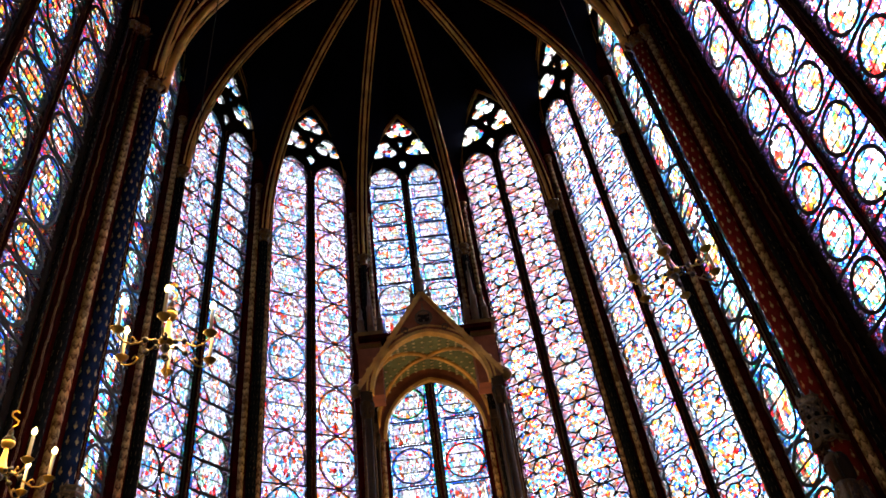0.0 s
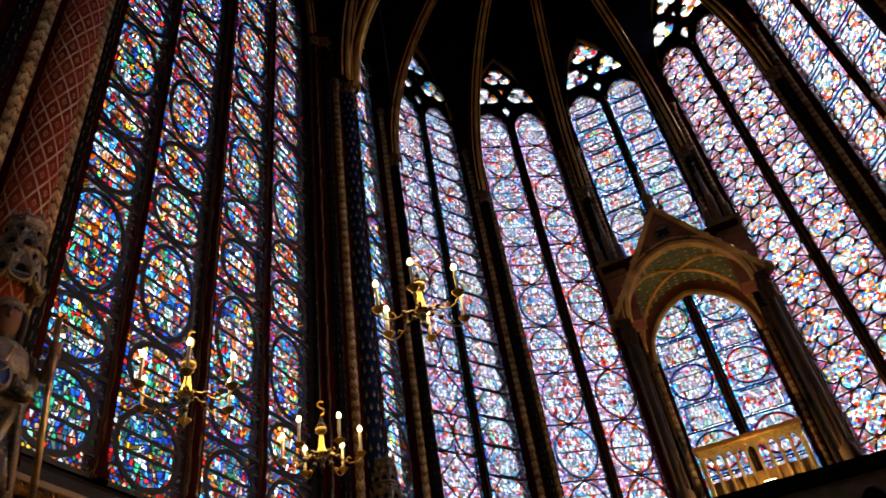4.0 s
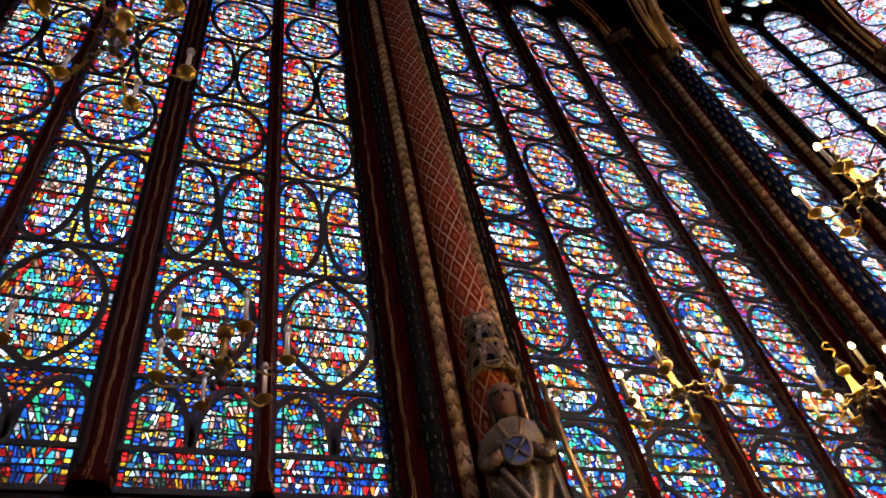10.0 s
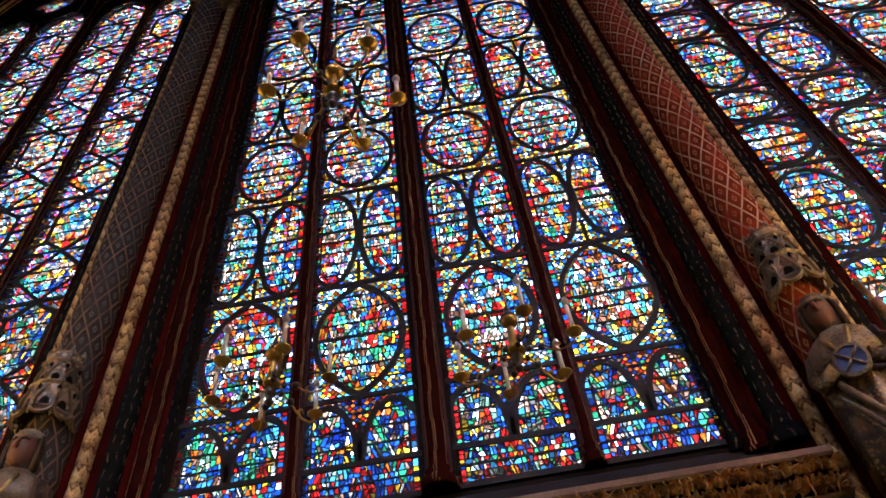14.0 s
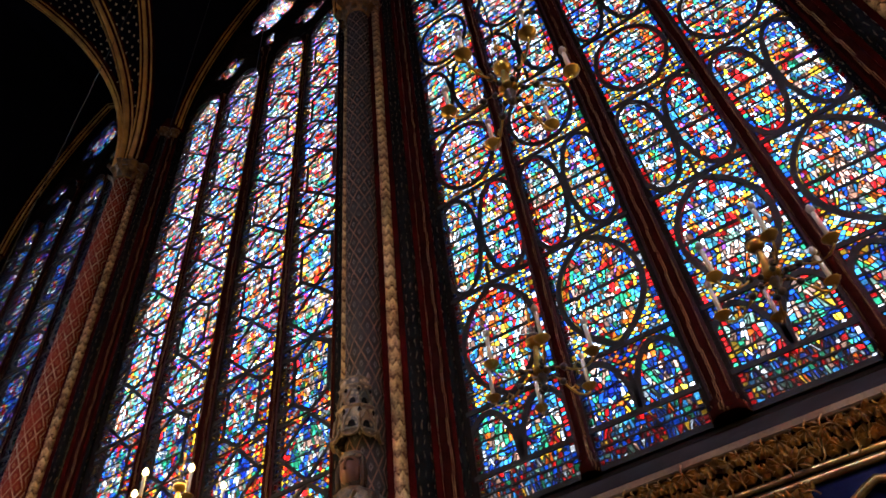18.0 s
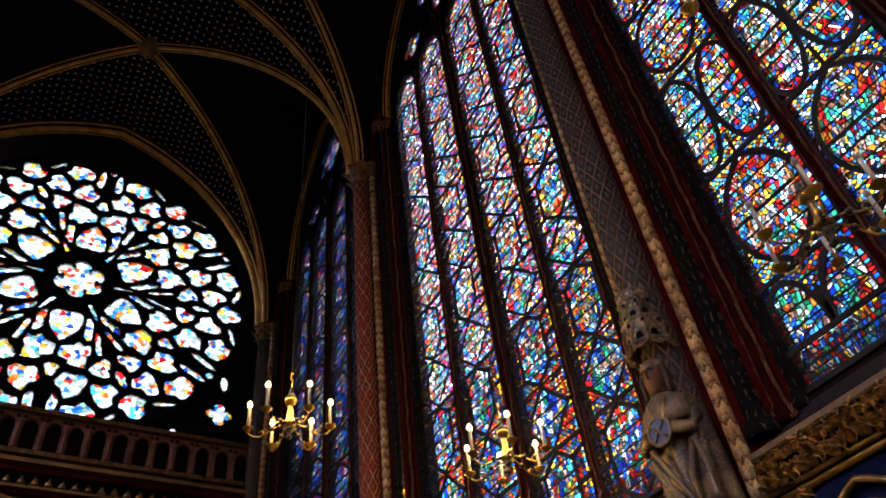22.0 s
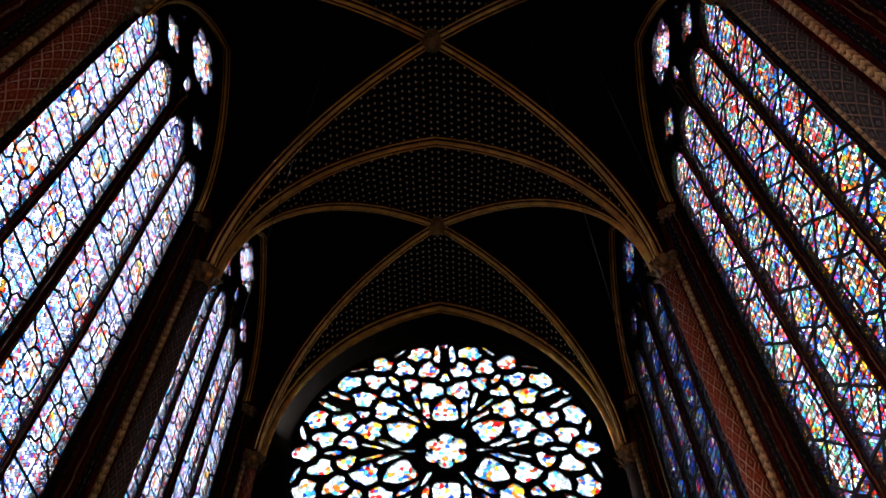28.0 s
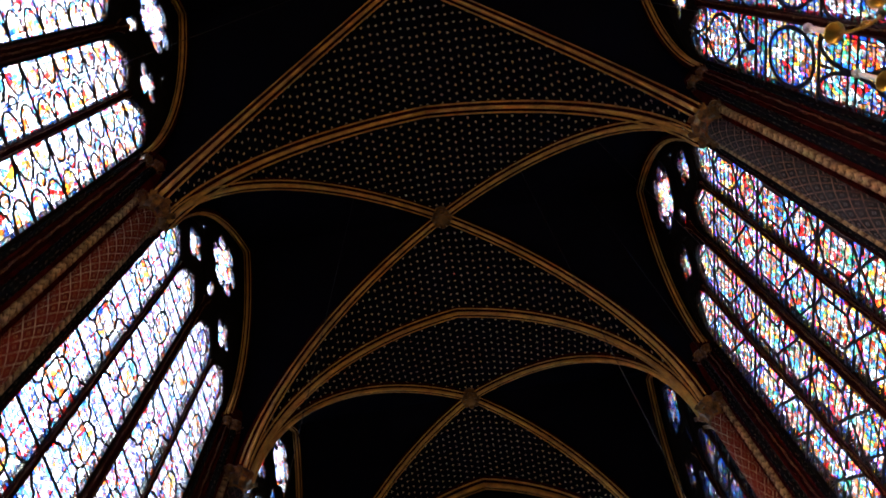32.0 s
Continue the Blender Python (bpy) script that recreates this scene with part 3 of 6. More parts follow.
# ---- leaded panels ----
def shapes(kind, w, h):
    """Outlines of the medallions in a panel w wide and h high, its centre at 0, 0."""
    if kind == "oval":
        return [ring(0, 0, w * 0.41, h * 0.44)]
    if kind == "small":
        return [ring(0, 0, w * 0.36, h * 0.40)]
    if kind == "round":
        return [ring(0, 0, w * 0.425, min(h * 0.43, w * 0.72))]
    if kind == "almond":
        a = arch(0, w * 0.42, 0, 0, h * 0.48)[1:]
        return [a + [(x, -z) for x, z in reversed(a[1:-1])]]
    if kind == "pair":
        return [ring(sx * w * 0.285, 0, w * 0.27, h * 0.48, 22) for sx in (-1, 1)]
    if kind == "petals":
        return [ring(sx * w * 0.23, sz * h * 0.24, w * 0.22, h * 0.23, 18) for sx in (-1, 1) for sz in (-1, 1)]
    if kind == "arches":
        return [[(sx * w * 0.285 + w * 0.27 * math.cos(a), -h * 0.5 + h * 0.9 * math.sin(a)) for a in (math.pi * k / 12 for k in range(13))] for sx in (-1, 1)]
    if kind == "eye":
        return [[(0, -h * 0.22), (w * 0.17, -h * 0.19), (w * 0.25, -h * 0.09), (w * 0.25, h * 0.09), (w * 0.17, h * 0.19), (0, h * 0.22), (-w * 0.17, h * 0.19), (-w * 0.25, h * 0.09), (-w * 0.25, -h * 0.09), (-w * 0.17, -h * 0.19)]]
    if kind == "tongues":
        side_lobes = [[(sx * (w * 0.49 - w * 0.42 * math.sin(a)), zc * h + h * 0.235 * math.cos(a)) for a in (math.pi * k / 12 for k in range(13))] for sx in (-1, 1) for zc in (-0.25, 0.25)]
        return side_lobes + [ring(0, 0, w * 0.1, h * 0.11, 10)]
    if kind == "net":
        return [[(0, -h * 0.49), (w * 0.27, -h * 0.3), (w * 0.27, h * 0.3), (0, h * 0.49), (-w * 0.27, h * 0.3), (-w * 0.27, -h * 0.3)]]
    if kind == "diamond":
        return [[(0, -h * 0.48), (w * 0.42, 0), (0, h * 0.48), (-w * 0.42, 0)]]
    if kind == "hexagon":
        return [[(-w * 0.2, -h * 0.47), (w * 0.2, -h * 0.47), (w * 0.42, 0), (w * 0.2, h * 0.47), (-w * 0.2, h * 0.47), (-w * 0.42, 0)]]
    if kind == "square":
        return [[(-w * 0.34, -h * 0.42), (w * 0.34, -h * 0.42), (w * 0.34, h * 0.42), (-w * 0.34, h * 0.42)]]
    if kind == "quatrefoil":
        return [foil(0, 0, min(w, h) * 0.5, 4, 0)]
    if kind == "barbed":
        return [foil(0, 0, min(w, h) * 0.47, 4, 45, deep=0.5)]
    if kind == "lattice":
        return [[(0, -h * 0.3), (w * 0.3, 0), (0, h * 0.3), (-w * 0.3, 0)]]
    return []


PANELS = {}


def panel(kind, w, h, mats, seed, step):
    """The leaded pane and the iron round its medallions, built once for each kind and shared."""
    key = (kind, round(w, 3), round(h, 3), mats, seed, step)
    if key in PANELS:
        return PANELS[key]
    rnd = random.Random(seed * 7 + len(kind))
    lines = shapes(kind, w, h)
    fine = mats[0] in ("pale", "bright", "rosy", "palenorth")
    came, grain = (0.0046, 0.0026) if fine else (0.0066, step * step * 0.58)
    edge = w / 2 - 0.078
    pieces = []
    # side borders: a thin outer fillet and a row of small pieces
    for sx in (-1, 1):
        z = -h / 2
        while z < h / 2 - 0.01:
            l1 = min(rnd.uniform(0.08, 0.16), h / 2 - z)
            pieces.append(([(sx * w / 2, z), (sx * w / 2, z + l1), (sx * (w / 2 - 0.026), z + l1), (sx * (w / 2 - 0.026), z)], 2, rnd.uniform(0.0, 0.42), 0))
            z += l1
        z = -h / 2
        while z < h / 2 - 0.01:
            l1 = min(rnd.uniform(0.035, 0.075), h / 2 - z)
            pieces.append(([(sx * edge, z), (sx * edge, z + l1), (sx * (w / 2 - 0.026), z + l1), (sx * (w / 2 - 0.026), z)], 2, rnd.random(), 0))
            z += l1
    field = [(-edge, -h / 2), (edge, -h / 2), (edge, h / 2), (-edge, h / 2)]
    convex = kind not in ("quatrefoil", "barbed")
    if kind == "":
        rows = max(1, round(h / 0.11))
        for r in range(rows):
            z, bits = -h / 2 + h * r / rows, []
            shatter([(-edge, z), (edge, z), (edge, z + h / rows), (-edge, z + h / rows)], 0.0024, rnd, rnd.random(), bits)
            pieces += [(p, 2 if rnd.random() < 0.45 else 0, rnd.random(), 0) for p, _ in bits]
    else:
        pitch = step * 0.92 if not fine else step * 0.74
        for poly, cx, cz, sub in lattice_cells(field, pitch, rnd, lambda x, z: 0.1):
            hit = sum(inside((cx * 0.4 + px * 0.6, cz * 0.4 + pz * 0.6), s) for s in lines for px, pz in poly)
            if convex and hit > len(poly) * 0.6:
                continue
            rose = math.hypot(abs(cx) - w * 0.22, abs(cz) - h * 0.5 + 0.1) < step * 0.55
            mat = 0 if not convex and hit > len(poly) * 0.6 else 1
            t = 0.985 if rose and mat else (0.5 * sub + 0.5 * rnd.random()) * 0.965
            pieces.append((poly, mat, rnd.random() if mat == 0 else t, 0.004))
    if convex:
        for s in lines:
            cx, cz = sum(p[0] for p in s) / len(s), sum(p[1] for p in s) / len(s)
            s = [(max(-edge, min(edge, x)), z) for x, z in s]
            inner = [(cx + (x - cx) * 0.915, cz + (z - cz) * 0.94) for x, z in s]
            n, t = len(s), rnd.choice((0.1, 0.2, 0.3, 0.45, 0.66, 0.85))
            every = 2 if n > 12 else 1
            for k in range(0, n, every):
                k2 = (k + every) % n
                pieces.append(([s[k], s[k2], inner[k2], inner[k]], 2, t + 0.06 * rnd.random(), 0))
            hull = inner[::every]
            bits = []
            shatter(hull, grain, rnd, rnd.random(), bits)
            rx, rz = max(abs(x - cx) for x, _ in s), max(abs(z - cz) for _, z in s)
            for p, t2 in bits:
                mx, mz = sum(q[0] for q in p) / len(p) - cx, sum(q[1] for q in p) / len(p) - cz
                edgy = not fine and math.hypot(mx / rx, mz / rz) > 0.5 + 0.35 * rnd.random() and rnd.random() < 0.45
                pieces.append((p, 3 if edgy else 0, rnd.random() if edgy else t2, 0))
    figure = "low" if kind in ("", "arches") else mats[0]
    me = glazed(pieces, [GLASS[m] for m in (figure, mats[1], mats[2], "dimblue" if mats[0] == "dimblue" else "ground")], came)
    bm = bmesh.new()
    for s in lines:
        s = [(max(-w / 2, min(w / 2, x)), z) for x, z in s]
        bar2(bm, s, 0.033 if fine else 0.054, -0.016, 0.0, kind not in ("arches", "tongues"))
    heavy = 0.016 if fine else 0.008 if kind == "net" else 0.024
    box(bm, -w / 2, w / 2, -0.022, 0.0, -h / 2 - heavy, -h / 2 + heavy)
    bars = max(1, round(h / (0.32 if fine else 0.17)))
    for r in range(1, bars):
        z = -h / 2 + h * r / bars
        t = 0.006 if fine else 0.0085
        if kind in ("pair", "almond", "round", "oval", "eye") and abs(z) < h / bars * 0.51:
            t *= 2.2
        box(bm, -w / 2, w / 2, -0.014, -0.004, z - t, z + t)
    if kind == "lattice":
        for a, b in ((-1, -1), (1, -1), (-1, 1), (1, 1)):
            bar2(bm, [(a * w / 2, b * h / 2), (a * w * 0.15, b * h * 0.15)], 0.042, -0.016, 0.0)
    if kind in ("quatrefoil", "barbed"):
        q = min(w, h) * 0.35
        for a, b in ((-1, -1), (1, -1), (-1, 1), (1, 1)):
            bar2(bm, [(a * w / 2, b * h / 2), (a * q * (0.6 if kind == "quatrefoil" else 0.95), b * q * (0.6 if kind == "quatrefoil" else 0.95))], 0.026, -0.016, 0.0)
    if kind == "eye":
        for a in (-1, 1):
            for b in (-1, 1):
                bar2(bm, [(a * w * 0.15, b * h * 0.17), (a * w * 0.24, b * h * 0.26), (a * w * 0.36, b * h * 0.27), (a * w * 0.5, b * h * 0.34)], 0.036, -0.016, 0.0)
            box(bm, min(0, a * 0.014), max(0, a * 0.014) + 0.001, -0.016, 0.0, a * h * 0.355 - h * 0.145, a * h * 0.355 + h * 0.145)
    if kind == "net":
        for a in (-1, 1):
            bar2(bm, [(a * w * 0.27, 0), (a * w * 0.5, a * h * 0.04)], 0.05, -0.016, 0.0)
            for b in (-1, 1):
                bar2(bm, [(a * w * 0.27, b * h * 0.3), (a * w * 0.5, b * h * 0.37)], 0.045, -0.016, 0.0)
    if kind in ("hexagon", "diamond"):
        for a in (-1, 1):
            bar2(bm, [(a * w * 0.42, 0), (a * w * 0.5, 0)], 0.04, -0.016, 0.0)
            bar2(bm, [(a * w * 0.2, h * 0.44), (a * w * 0.5, h * 0.5)], 0.03, -0.016, 0.0)
    if kind in ("petals", "pair"):
        for a in (-1, 1):
            box(bm, -0.02, 0.02, -0.016, 0.0, a * h * 0.4 - h * 0.1, a * h * 0.4 + h * 0.1)
    if kind == "arches":
        box(bm, -0.02, 0.02, -0.016, 0.0, -h * 0.5, h * 0.1)
        box(bm, -0.02, 0.02, -0.016, 0.0, h * 0.36, h * 0.5)
    iron = bpy.data.meshes.new("armature")
    bm.to_mesh(iron)
    bm.free()
    iron.materials.append(M_IRON)
    PANELS[key] = (me, iron)
    return PANELS[key]


def fill_lancet(win, x, w, z0, z1, plan, mats, depth, step, seed, low=0.0):
    """Stacks panels up a lancet. plan: a cycle of (kind, height); below low the glass colour is dimmed for buildings
    outside.
    """
    z, i = z0, 0
    while z < z1 - 0.05:
        kind, h = plan[i % len(plan)]
        h = min(h, z1 - z) if z1 - z - h > 0.25 else z1 - z
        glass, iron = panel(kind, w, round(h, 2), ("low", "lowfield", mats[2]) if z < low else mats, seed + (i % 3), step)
        p = part("pane", glass, None, win)
        p.location = (x, depth, z + h / 2)
        a = part("armature", iron, None, p)
        z += h
        i += 1

# ---- windows ----
def nave_window(name, m, plan, mats, label, step=0.075, seed=1, low=0.0):
    """Four lancets under two quatrefoils and a sexfoil, with its stonework, iron and glass."""
    win = thing(name, m, label, "window", kind="structure")
    lw, sp, depth = 0.95, 1.155, 0.018
    xs = [-1.70, -0.615, 0.615, 1.70]
    spring = 15.62 - SILL
    heads = [arch(x, lw / 2, 0.0, spring, 0.8) for x in xs]
    quads = [foil(sx * sp, 17.0 - SILL, 0.43, 4, 90) for sx in (-1, 1)]
    six = foil(0, 18.45 - SILL, 0.80, 6, 90, deep=0.6)
    gaps = [[(-0.12, 16.85 - SILL), (0.12, 16.85 - SILL), (0.16, 17.25 - SILL), (0, 17.5 - SILL), (-0.16, 17.25 - SILL)]]
    for sx in (-1, 1):
        gaps.append([(sx * 1.17, 17.75 - SILL), (sx * 1.5, 17.35 - SILL), (sx * 1.12, 18.25 - SILL)][::sx])
    outer = arch(0, WIN_W / 2 + 0.02, -0.05, 15.55 - SILL, 4.05, 14)
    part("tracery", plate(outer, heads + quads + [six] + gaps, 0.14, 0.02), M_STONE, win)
    for k, x in enumerate((-sp, 0, sp)):
        bm = bmesh.new()
        r = 0.078 if k == 1 else 0.045
        top = 16.3 - SILL if k == 1 else 15.6 - SILL
        lathe(bm, [(r * 1.9, -0.03), (r * 1.9, 0.05), (r * 1.3, 0.09), (r * 1.5, 0.13), (r, 0.17), (r, top), (r * 1.6, top + 0.06), (r * 1.9, top + 0.2)], 12, (x, -0.015, 0))
        part("mullion", bm, M_SHAFT["line"], win)
        bm = bmesh.new()
        box(bm, x - r - 0.025, x + r + 0.025, -0.006, 0.15, 0, spring)
        part("mullion_back", bm, M_MULLION, win)
    bm = bmesh.new()
    for x in xs:
        bar2(bm, arch(x, lw / 2 + 0.01, 0, spring, 0.82)[2:], 0.04, -0.02, 0.02)
    for sx in (-1, 1):
        bar2(bm, arch(sx * sp, sp - 0.04, 0, 15.6 - SILL, 2.1)[2:], 0.07, -0.035, 0.02)
        bar2(bm, ring(sx * sp, 17.0 - SILL, 0.47, 0.47), 0.04, -0.02, 0.02, True)
    bar2(bm, ring(0, 18.45 - SILL, 0.86, 0.86, 32), 0.05, -0.03, 0.02, True)
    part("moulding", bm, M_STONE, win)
    for k, x in enumerate(xs):
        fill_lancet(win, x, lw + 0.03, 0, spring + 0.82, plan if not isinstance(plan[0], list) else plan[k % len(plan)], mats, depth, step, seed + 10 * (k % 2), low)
    for x, z, r in ((-sp, 17.0, 0.43), (sp, 17.0, 0.43), (0, 18.45, 0.8)):
        p = part("pane", leaded(ring(0, 0, r, r, 16), step, lambda a, b, r=r: 0 if math.hypot(a, b) < r * 0.5 else 1, [GLASS[mats[0]], GLASS[mats[1]]], seed + 3), None, win)
        p.location = (x, depth, z - SILL)
    for i, g in enumerate(gaps):
        c = (sum(a for a, _ in g) / len(g), sum(b for _, b in g) / len(g))
        hull = ring(0, 0, 0.2, 0.42, 8)
        p = part("pane", leaded(hull, 0.12, lambda a, b: 0, [GLASS[mats[1]]], seed + i), None, win)
        p.location = (c[0], depth + 0.02, c[1])
    return win


def apse_window(name, m, plans, mats, label, step=0.085, seed=1, up=0.0):
    """Two lancets under three trefoils; up: how far its head stands above the usual height."""
    win = thing(name, m, label, "window", kind="structure")
    lw, sp, depth = 1.0, 0.595, 0.02
    spring = 17.42 + up - SILL
    heads = [arch(sx * sp, lw / 2, 0, spring, 0.78) for sx in (-1, 1)]
    tops = [(-0.55, 18.93 + up, 0.47), (0.55, 18.93 + up, 0.47), (0, 19.83 + up, 0.47)]
    foils = [foil(x, z - SILL, r - 0.01, 3, 90, deep=0.46) for x, z, r in tops]
    zk = up - SILL
    kite = [[(0, 17.95 + zk), (0.16, 18.28 + zk), (0, 18.5 + zk), (-0.16, 18.28 + zk)], [(0, 18.98 + zk), (0.15, 19.24 + zk), (0, 19.32 + zk), (-0.15, 19.24 + zk)]]
    for sx in (-1, 1):
        kite.append([(sx * 0.74, 19.42 + zk), (sx * 0.85, 19.38 + zk), (sx * 0.64, 19.72 + zk), (sx * 0.57, 19.68 + zk)][::sx])
    outer = arch(0, 1.14, -0.05, 18.4 - SILL + up, 2.1, 12)
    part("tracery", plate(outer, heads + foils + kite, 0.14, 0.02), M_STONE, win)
    bm = bmesh.new()
    lathe(bm, [(0.12, -0.03), (0.12, 0.05), (0.065, 0.13), (0.055, 0.17), (0.055, spring), (0.09, spring + 0.08), (0.1, spring + 0.2)], 12, (0, -0.03, 0))
    part("mullion", bm, M_SHAFT["line"], win)
    bm = bmesh.new()
    box(bm, -0.08, 0.08, -0.01, 0.15, 0, spring)
    part("mullion_back", bm, M_GREEN, win)
    bm = bmesh.new()
    for h in heads:
        bar2(bm, h[2:], 0.04, -0.02, 0.02)
    for x, z, r in tops:
        bar2(bm, ring(x, z - SILL, r + 0.03, r + 0.03), 0.05, -0.05, 0.02, True)
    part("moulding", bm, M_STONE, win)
    for k, sx in enumerate((-1, 1)):
        fill_lancet(win, sx * sp, lw + 0.03, 0, spring + 0.8, plans[k % len(plans)], mats, depth, step, seed + 10 * k)
    for x, z, r in tops:
        p = part("pane", leaded(ring(0, 0, r, r, 16), 0.18, lambda a, b, r=r: 0 if math.hypot(a, b) < r * 0.45 else 1, [GLASS["pale"], GLASS["rose"]], seed + 3), None, win)
        p.location = (x, depth, z - SILL)
    for i, g in enumerate(kite):
        c = (sum(a for a, _ in g) / len(g), sum(b for _, b in g) / len(g))
        p = part("pane", leaded(ring(0, 0, 0.16, 0.3, 8), 0.16, lambda a, b: 0, [GLASS["rose"]], seed + i), None, win)
        p.location = (c[0], depth + 0.02, c[1])
    return win


PLAN_OVAL = [("round", 0.92), ("oval", 0.72), ("oval", 1.4)]
PLAN_B = [("", 0.34), ("arches", 0.66), ("almond", 1.42), ("pair", 1.58), ("round", 1.46), ("pair", 1.6), ("round", 1.56)]
PLAN_C = [("net", 1.08), ("diamond", 0.86)]
PLAN_S = [("eye", 1.75)]
PLAN_SB = [("tongues", 1.0)]
PLAN_SA = [("small", 0.86)]
STYLES_N = [
    (PLAN_OVAL, ("deep", "night", "night"), "tall stained glass window with pale oval medallions on red and blue"),
    (PLAN_B, ("figure", "mosaic", "border"), "tall stained glass window with pointed medallions on yellow and blue mosaic"),
    (PLAN_C, ("deep", "redblue", "goldborder"), "tall stained glass window with lozenge panels and yellow borders"),
    (PLAN_OVAL, ("dimblue", "dimblue", "dimblue"), "tall blue stained glass window, its shade painted in, beside the west wall"),
]
STYLES_S = [
    (PLAN_SA, ("figure", "violet", "violet"), "tall bright stained glass window with oval medallions on violet"),
    (PLAN_SB, ("bright", "southfield", "southfield"), "tall bright stained glass window with paired medallions"),
    (PLAN_S, ("bright", "southfield", "southfield"), "tall overexposed stained glass window with pale panels"),
    (PLAN_S, ("bright", "southfield", "southfield"), "tall bright stained glass window beside the west wall"),
]
serial = 1
for k in range(4):
    plan, mats, label = STYLES_N[k]
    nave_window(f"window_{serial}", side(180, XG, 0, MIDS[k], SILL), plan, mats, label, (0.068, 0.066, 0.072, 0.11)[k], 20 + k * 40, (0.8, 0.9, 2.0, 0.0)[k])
    plan, mats, label = STYLES_S[k]
    nave_window(f"window_{serial + 1}", side(0, XG, 0, MIDS[k], SILL), plan, mats, label, (0.078, 0.09, 0.1, 0.1)[k], 220 + k * 40)
    serial += 2
APSE_STYLE = {
    180: ([PLAN_OVAL], ("figure", "plainblue", "border"), "narrow blue stained glass window in the choir"),
    150: ([[("diamond", 1.0), ("pair", 0.8)], [("hexagon", 0.62)]], ("palenorth", "rosynorth", "plainblue"), "choir window with lozenge panels and small square panels"),
    120: ([[("almond", 1.22)]], ("palenorth", "rosynorth", "rosynorth"), "choir window with a column of pointed oval medallions"),
    90: ([[("square", 0.6), ("round", 0.95)]], ("pale", "southfield", "plainblue"), "central choir window with square and round panels"),
    60: ([[("quatrefoil", 0.95)]], ("bright", "rosy", "rosy"), "choir window with quatrefoils and a lozenge lattice"),
    30: ([[("barbed", 0.92)]], ("bright", "southfield", "rosy"), "choir window with barbed quatrefoil medallions"),
    0: ([PLAN_OVAL], ("figure", "plainblue", "plainblue"), "narrow blue stained glass window in the choir"),
}
RISE = {90: 0.2, 150: -0.25, 30: -0.12}
for theta, (plans, mats, label) in APSE_STYLE.items():
    apse_window(f"window_{serial}", side(theta, XG, *APSE, SILL), plans, mats, label, 0.1, 500 + theta, RISE.get(theta, 0.0))
    serial += 1

# ---- walls ----
def wall_piece(name, m, w, opening, top, thick=0.17, z0=0.0, front=0.0):
    """A stretch of wall w wide with a pointed opening cut right through."""
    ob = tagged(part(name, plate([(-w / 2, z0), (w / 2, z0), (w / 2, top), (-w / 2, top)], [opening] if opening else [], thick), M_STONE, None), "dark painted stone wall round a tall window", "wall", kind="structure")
    ob.matrix_world = m @ pose(0, front, 0)
    return ob


nave_open = arch(0, WIN_W / 2, SILL - 0.02, 15.55, 4.0, 14)
apse_open = {a: arch(0, 1.12, SILL - 0.02, 18.4 + RISE.get(a, 0.0), 2.06, 12) for a in APSE_STYLE}
for k in range(4):
    w = PIERS[k] - PIERS[k + 1]
    wall_piece(f"wall_north_{k + 1}", side(180, XG, 0, MIDS[k]), w, nave_open, 22.0)
    wall_piece(f"wall_south_{k + 1}", side(0, XG, 0, MIDS[k]), w, nave_open, 22.0)
FACET = 2 * XG * math.tan(radians(15))
for theta in APSE_STYLE:
    wall_piece(f"wall_choir_{theta // 30 + 1}", side(theta, XG, *APSE), FACET, apse_open[theta], 22.0)

# floor of the chapel and the ground outside
bm = bmesh.new()
box(bm, -6.2, 6.2, -17.2, 16.2, -0.3, 0.0)
tagged(part("floor", bm, M_FLOOR, None), "dark worn stone floor of the upper chapel", "floor", kind="structure")
bm = bmesh.new()
box(bm, -2500, 2500, -2500, 2500, -10.0, -9.0)
tagged(part("ground", bm, aged("ground_earth", (0.06, 0.058, 0.055), (0.04, 0.04, 0.04), 0.9), None), "plain paved ground outside the chapel", "ground", kind="structure")
# neighbouring palace wings outside the glass, mostly unseen, placed to cut low skylight
M_PALACE = aged("palace_stone", (0.15, 0.125, 0.095), (0.10, 0.08, 0.06), 0.85, 0, 0.4)
for name, m, length, deep, top in (("palace_wing", pose(-18, -20, -9), 42, 8, 20.2), ("palace_wing", pose(25, 0, -9), 70, 10, 24.1), ("palace_wing", pose(0, 46, -9, 0, 0, 90), 60, 10, 18.0), ("palace_wing", pose(0, -32, -9, 0, 0, 90), 22, 16, 17.0)):
    wing = thing(name, m, "plain stone palace wing with slate roof, added to cut skylight", "building", "palace wings round the court")
    bm = bmesh.new()
    box(bm, -deep / 2, deep / 2, -length / 2, length / 2, 0, top - 2.2)
    part("wall", bm, M_PALACE, wing)
    bm = bmesh.new()
    v = [bm.verts.new((x, y, z)) for y in (-length / 2 - 0.3, length / 2 + 0.3) for x, z in ((-deep / 2 - 0.4, top - 2.25), (deep / 2 + 0.4, top - 2.25), (0.8, top + 0.9), (-0.8, top + 0.9))]
    for f in ((0, 1, 2, 3), (7, 6, 5, 4), (0, 4, 5, 1), (1, 5, 6, 2), (2, 6, 7, 3), (3, 7, 4, 0)):
        bm.faces.new([v[i] for i in f])
    part("roof", bm, M_SLATE, wing)
bm = bmesh.new()
rim = [(-5.75, -18.0), (5.75, -18.0)] + [(APSE[0] + 5.9 * math.cos(radians(15 * a)), APSE[1] + 5.9 * math.sin(radians(15 * a))) for a in range(-1, 14, 2)]
